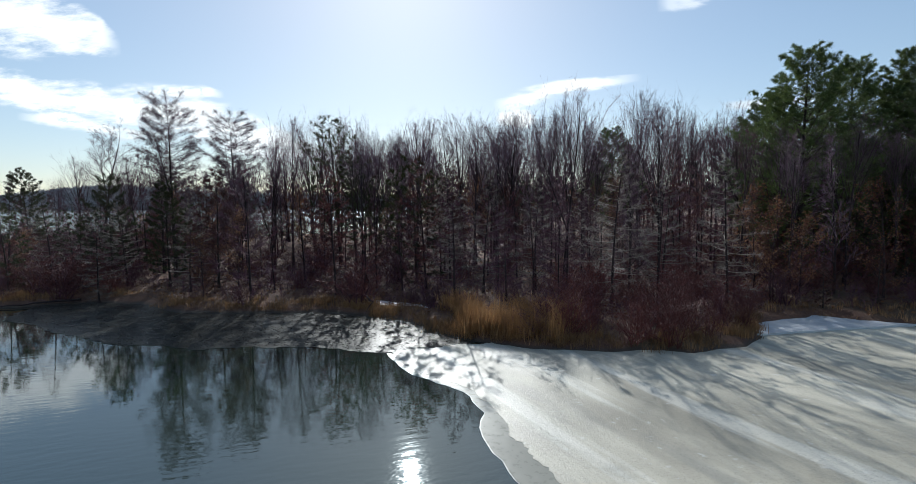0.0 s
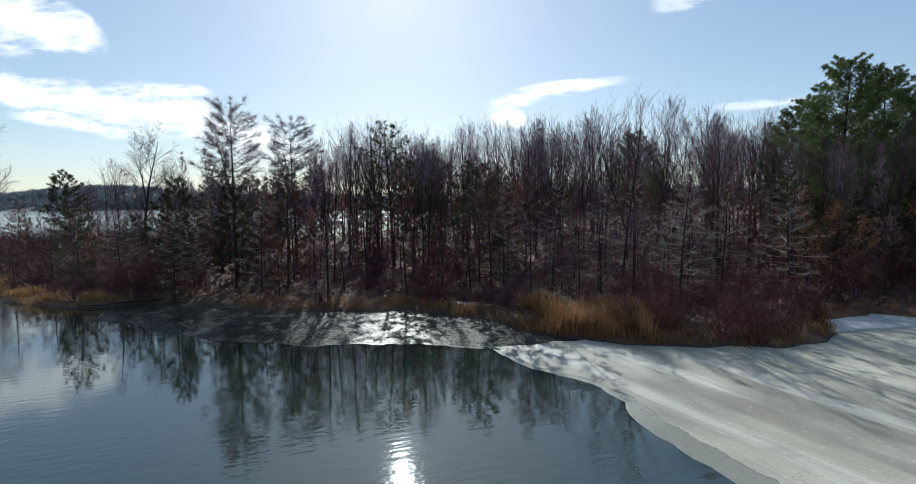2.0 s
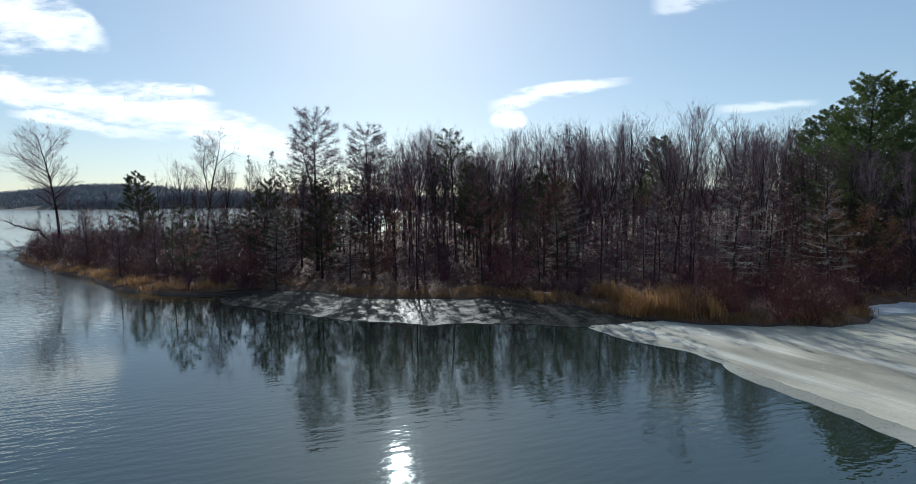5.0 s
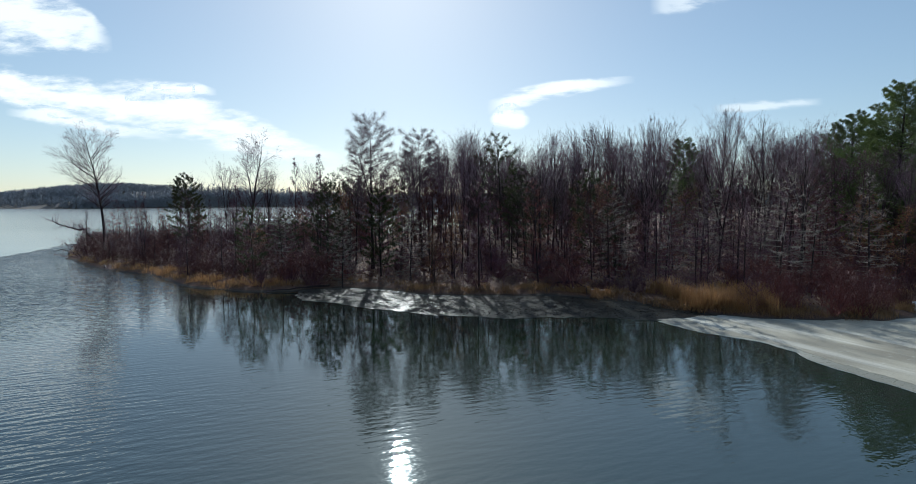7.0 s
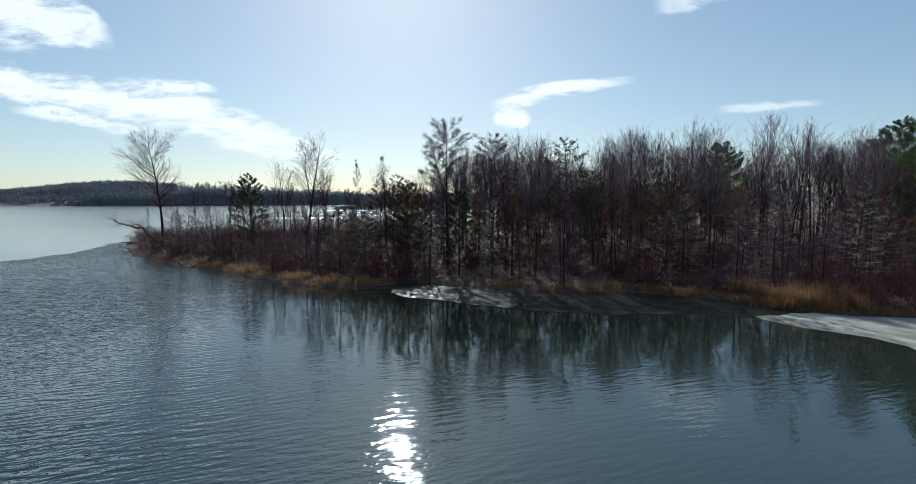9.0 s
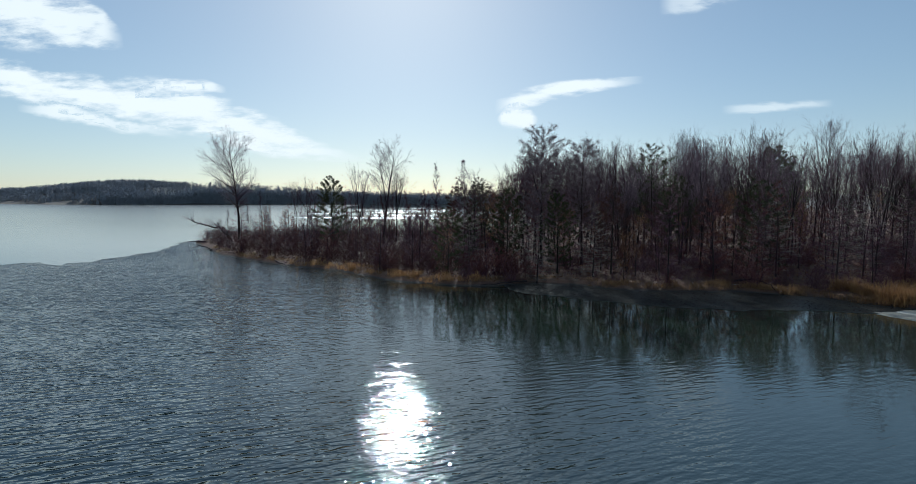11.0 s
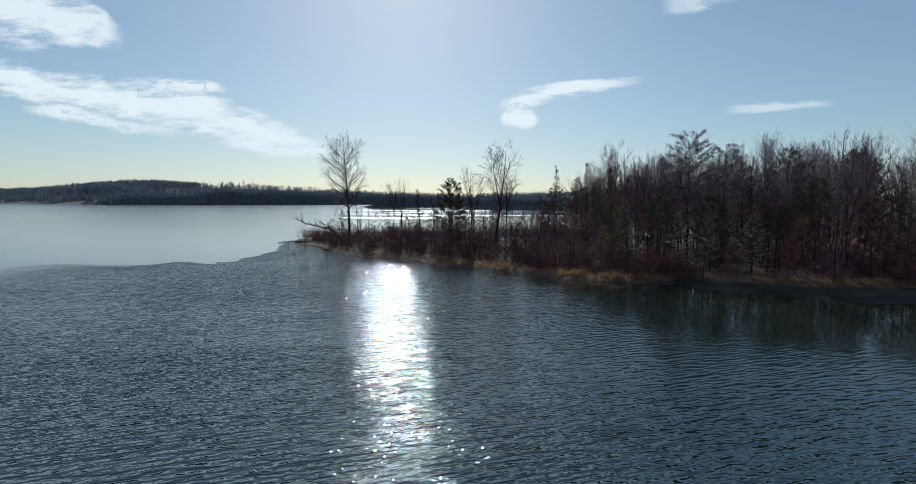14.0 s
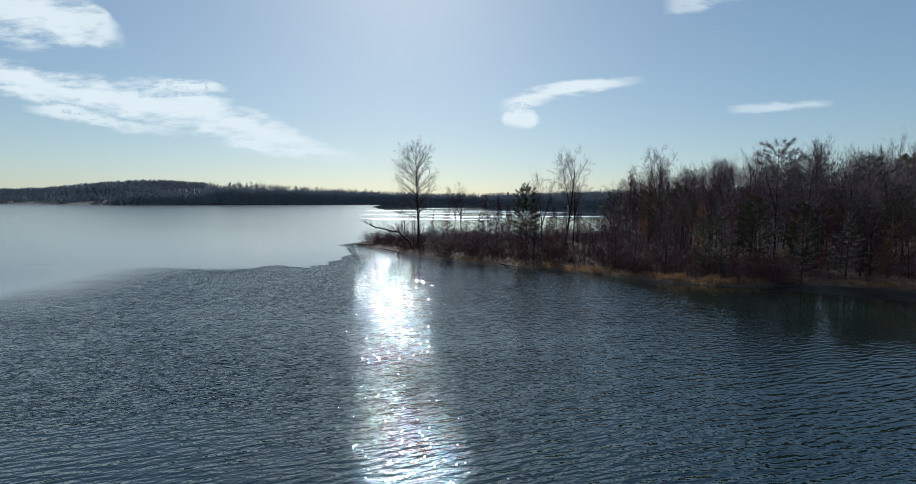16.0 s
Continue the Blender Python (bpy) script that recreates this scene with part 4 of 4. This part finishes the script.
grass("reed_grass", 330, along_shore(-1.5, 7, 0.3, 3.8), 0.95, "tall ochre reed grass on the low bank", REEDS, 5)
grass("bank_grass", 330, along_shore(-60.5, -1, 0.1, 1.6), 0.4, "dry tan grass tussocks along the waterline", TAN_GRASS, 6)
grass("rushes", 240, along_shore(-4, 13, 0.02, 1.1), 0.38, "brown matted rushes hanging over the edge of the ice", TAN_GRASS, 8)
grass("bank_reeds", 120, along_shore(-43, -21, 0.1, 2.2), 0.5, "ochre tussock grass on the low shore", REEDS, 9)
grass("sedge", 60, along_shore(9, 27, 0.2, 2.0), 0.45, "dry sedge at the foot of the pines", TAN_GRASS, 7)


def litter(count):
    rnd = random.Random(77)
    xs = np.array([rnd.uniform(-58, 32) for _ in range(count * 2)])
    ys = np.array([rnd.uniform(17, 44) for _ in range(count * 2)])
    keep = inland(xs, ys) > 0.4
    xs, ys = xs[keep][:count], ys[keep][:count]
    zs = ground_height(xs, ys)
    V, F = [], []
    for x, y, z in zip(xs, ys, zs):
        p = np.array([x, y, z + rnd.uniform(0.01, 0.06)])
        a = np.array([rnd.gauss(0, 1), rnd.gauss(0, 1), rnd.gauss(0, 0.5)])
        a *= rnd.uniform(0.05, 0.11) / np.linalg.norm(a)
        b = np.cross(a, (rnd.gauss(0, 0.4), rnd.gauss(0, 0.4), 1)) * 0.6
        k = len(V)
        V.extend(tuple(q) for q in (p - a, p + b, p + a, p - b))
        F.append((k, k + 1, k + 2, k + 3))
    return tagged(part("fallen_leaves", (V, F), DRY_LEAVES), "fallen brown leaves scattered over the bank", "leaves", kind="stuff")


litter(16000)


# ---- the far side of the lake ----
def far_wood(name, label, seed, xr, yr, keep, count, k, height, rough, mat, tries=60000):
    """Thousands of small bare trees: a trunk and a crown of limbs each."""
    g = np.random.default_rng(seed)
    xs, ys = g.uniform(*xr, tries), g.uniform(*yr, tries)
    d = inland(xs, ys)
    ok = keep(xs, ys, d)
    xs, ys = xs[ok][:count], ys[ok][:count]
    zs = ground_height(xs, ys)
    n = len(xs)
    h = g.uniform(*height, n)
    base = np.stack([xs, ys, zs - 0.3], -1)[:, None, :].repeat(k, 1)
    s = g.uniform(0.03, 0.8, (n, k))
    a = g.uniform(0, 2 * np.pi, (n, k))
    h = h * np.interp(xs, [-360, -335, -100, 0], [1.0, 1.75, 1.25, 1.0])
    ln = h[:, None] * g.uniform(0.2, 0.36, (n, k)) * (1.2 - 0.8 * s)
    way = np.stack([np.cos(a) * 0.8, np.sin(a) * 0.8, g.uniform(0.1, 1.1, (n, k))], -1) * ln[..., None]
    start = base + np.stack([0 * s, 0 * s, s * h[:, None]], -1)
    rad = rough * g.uniform(0.5, 1.4, (n, k))
    start[:, 0], rad[:, 0] = base[:, 0], rough * 0.6
    way[:, 0] = np.stack([0 * h, 0 * h, h * 0.8], -1)
    start, way, rad = start.reshape(-1, 3), way.reshape(-1, 3), rad.reshape(-1, 1)
    turn = g.uniform(0, 6.28, len(rad))
    ring = [start + rad * np.stack([np.cos(turn + c), np.sin(turn + c), 0.6 * np.sin(turn * 3 + c)], -1) for c in (0, 2.094, 4.189)]
    verts = np.stack([*ring, start + way], 1).reshape(-1, 3)
    i0 = np.arange(len(rad)) * 4
    faces = np.stack([np.stack([i0 + p, i0 + q, i0 + 3], -1) for p, q in ((0, 1), (1, 2), (2, 0))], 1).reshape(-1, 3)
    return tagged(part(name, (verts.tolist(), faces.tolist()), mat), label, "woods", kind="stuff")


def far_side(xs, ys, d):
    field = (xs < -398 - (ys - 505) * 0.69) & (d < 34)
    thinned = (d > 14) & ((xs * 7.13) % 1 > 0.2)
    return ~thinned & (d > 0.2) & (d < np.where(xs < -400, 150, 40)) & (~field | ((xs * 3.7) % 1 < 0.12))


far_wood("far_woods", "leafless woods across the lake, tinted pale for haze", 9, (-1000, 330), (330, 1000), far_side, 20000, 11, (9, 12.5), 0.6, HAZED_TWIGS, 560000)
far_wood("back_woods", "leafless woods along the back of the point", 10, (-30, 150), (104, 300), lambda x, y, d: (d > 0.5) & (d < 26), 800, 26, (8, 14), 0.16, TWIG)
far_wood("brushwood", "dense low red-brown brushwood covering the wooded point", 12, (-60, -24), (27, 66), lambda x, y, d: (d > 0.9) & (d < 11), 4600, 16, (0.8, 2.5), 0.011, TWIG_RED)
far_wood("undergrowth", "dense low brown brushwood under the bank trees", 13, (-24, 34), (18, 44), lambda x, y, d: (d > 1.3) & (d < 9), 1800, 16, (0.6, 1.7), 0.011, TWIG)

# ---- clouds ----
def cloud(name, spine, label):
    """A long wisp of cloud; the spine gives places in the sky as (across, up, half height, density), both as slopes."""
    D = 4200.0
    n = 28
    V, F, UV = [], [], []
    sp = np.array(spine, float)
    t = np.linspace(0, len(sp) - 1, n)
    at = np.stack([np.interp(t, range(len(sp)), sp[:, k]) for k in range(4)], -1)
    for i, (u, v, w, dens) in enumerate(at):
        ends = min(1.0, 1.6 * min(i, n - 1 - i) / (n * 0.25))
        for j in range(-4, 5):
            q = j / 4
            V.append((u * D, D, (v + q * w) * D))
            UV.append((dens * ends, abs(q)))
    for i in range(n - 1):
        for j in range(8):
            k = i * 9 + j
            F.append((k, k + 9, k + 10, k + 1))
    ob = part(name, (V, F), CLOUD)
    lay = ob.data.uv_layers.new(name="UVMap")
    for loop in ob.data.loops:
        lay.data[loop.index].uv = UV[loop.vertex_index]
    return tagged(ob, label, "cloud", kind="structure")


def sky_at(px, py):
    """Slopes across and up for a place in the view of a level camera."""
    return (px - 784) / 870.7, (352 - py) / 870.7 * 1.0


def wisp(rows):
    return [(*sky_at(px, py), half / 870.7, dens) for px, py, half, dens in rows]


cloud("cloud", wisp([(-320, 90, 60, 1.0), (-60, 132, 40, 1.0), (80, 166, 38, 1.0), (200, 186, 50, 1.0), (290, 194, 62, 1.0), (380, 224, 48, 1.0), (470, 252, 38, 1.0), (540, 270, 18, 0.9), (610, 282, 8, 0.7)]),
      "long white wisp of cloud low in the sky")
cloud("cloud", wisp([(215, 172, 8, 0.7), (270, 160, 18, 1.0), (330, 160, 16, 1.0), (372, 166, 7, 0.7)]), "small white hook of cloud on a long wisp")
cloud("cloud", wisp([(10, 196, 8, 0.6), (70, 202, 18, 0.9), (130, 212, 18, 0.9), (190, 228, 14, 0.7), (300, 240, 8, 0.4)]), "thin pale wisp of cloud low in the sky")
cloud("cloud", wisp([(-360, 0, 120, 0.8), (-100, 20, 90, 0.9), (30, 38, 74, 0.95), (110, 52, 58, 0.95), (165, 66, 40, 0.9), (200, 84, 18, 0.6)]), "feathery white cloud high in the sky")
cloud("cloud", wisp([(826, 194, 14, 0.9), (872, 180, 20, 1.0), (930, 167, 19, 1.0), (985, 158, 14, 1.0), (1075, 148, 8, 0.6)]), "small white streak of cloud")
cloud("cloud", wisp([(830, 214, 4, 0.9), (840, 212, 18, 1.0), (854, 211, 25, 1.0), (870, 211, 26, 1.0), (886, 212, 20, 1.0), (900, 214, 5, 0.9)]), "small round white cloud")
cloud("cloud", wisp([(1205, 198, 9, 0.4), (1290, 192, 12, 0.6), (1390, 186, 8, 0.4)]), "faint thin streak of cloud")
cloud("cloud", wisp([(1095, 24, 26, 0.4), (1160, 12, 30, 0.6), (1250, -10, 26, 0.4)]), "faint feathery cloud high up")


# ---- fallen wood on the point and the bank ----
def limb(name, pts, r, label, category, mat, sides=7, shoots=0, seed=1, shoot_len=0.8, group=""):
    """A bent limb or log through pts, with broken shoots."""
    rnd = random.Random(seed)
    V, F, CV, CF = [], [], [], []
    path = []
    for k in range(len(pts) - 1):
        for s in range(4):
            p = np.array(pts[k]) * (1 - s / 4) + np.array(pts[k + 1]) * s / 4
            path.append(p + np.array([rnd.gauss(0, 0.4 * r), rnd.gauss(0, 0.4 * r), rnd.gauss(0, 0.3 * r)]))
    path.append(np.array(pts[-1], float))
    n = len(path)
    tube(V, F, path, [r * (1 - 0.8 * k / (n - 1)) for k in range(n)], sides)
    F.append(tuple(range(sides))[::-1])
    for _ in range(shoots):
        p, w = along(path, rnd.uniform(0.25, 0.98))
        q = p + (heading(w, rnd, rnd.uniform(0.4, 1.0)) + np.array((0, 0, 0.25))) * shoot_len * rnd.uniform(0.5, 1.3)
        spike(CV, CF, p, q, r * 0.22)
        for _ in range(5):
            s = rnd.uniform(0.3, 1)
            p3 = p + (q - p) * s
            spike(CV, CF, p3, p3 + heading((q - p) / np.linalg.norm(q - p), rnd, rnd.uniform(0.3, 0.9)) * shoot_len * rnd.uniform(0.25, 0.6), 0.011)
    root = new(name)
    base = pts[0]
    root.location = base
    shift = np.array(base, float)
    smooth(part("trunk", ([tuple(np.array(v) - shift) for v in V], F), mat, root))
    if CV:
        part("crown", ([tuple(np.array(v) - shift) for v in CV], CF), TWIG_GREY, root)
    return tagged(root, label, category, group)


limb("leaning_tree", [(-55.0, 52.6, 0.2), (-55.7, 52.8, 1.7), (-56.9, 53.0, 2.7), (-59.0, 53.4, 2.9), (-61.6, 53.9, 3.7)], 0.2,
     "dead leaning tree arched out over the water", "tree", BARK, shoots=44, seed=3, shoot_len=1.2)
limb("fallen_log", [(-61.5, 58.6, 0.25), (-63.5, 60.4, 0.3), (-66.4, 62.5, 0.12)], 0.14, "fallen log lying half in the water", "log", BARK, shoots=9, seed=4, shoot_len=0.6, group="fallen logs")
limb("fallen_log", [(-56.2, 49.6, 0.12), (-57.6, 51.4, 0.22), (-59.3, 52.6, 0.35), (-60.2, 52.2, 0.12)], 0.10, "crooked fallen branch at the waterline", "log", BARK, shoots=4, seed=5, shoot_len=0.5, group="fallen logs")
limb("fallen_log", [(-5.9, 25.9, 0.5), (-4.9, 24.9, 0.75), (-4.3, 24.0, 0.5), (-4.5, 22.9, 0.06)], 0.07, "crooked dead branch bent down to the ice", "log", BARK, shoots=5, seed=6, shoot_len=0.5, group="fallen logs")
limb("fallen_log", [(-20.9, 26.6, 0.25), (-22.9, 25.9, 0.18), (-24.8, 25.3, 0.1)], 0.07, "bare log at the waterline", "log", BARK, shoots=3, seed=7, shoot_len=0.4, group="fallen logs")
limb("fallen_log", [(-44.3, 38.2, 0.2), (-43.0, 36.6, 0.15), (-41.7, 35.2, 0.05)], 0.08, "fallen branch at the waterline", "log", BARK, shoots=5, seed=8, shoot_len=0.5, group="fallen logs")
tip_rnd = random.Random(33)
for k in range(9):
    SHRUBS[k % 4].stand(tip_rnd.uniform(-64.3, -59), tip_rnd.uniform(58, 64), tip_rnd.uniform(1.3, 2.4), 40 * k, group="shrubs along the bank", wide=1.3)
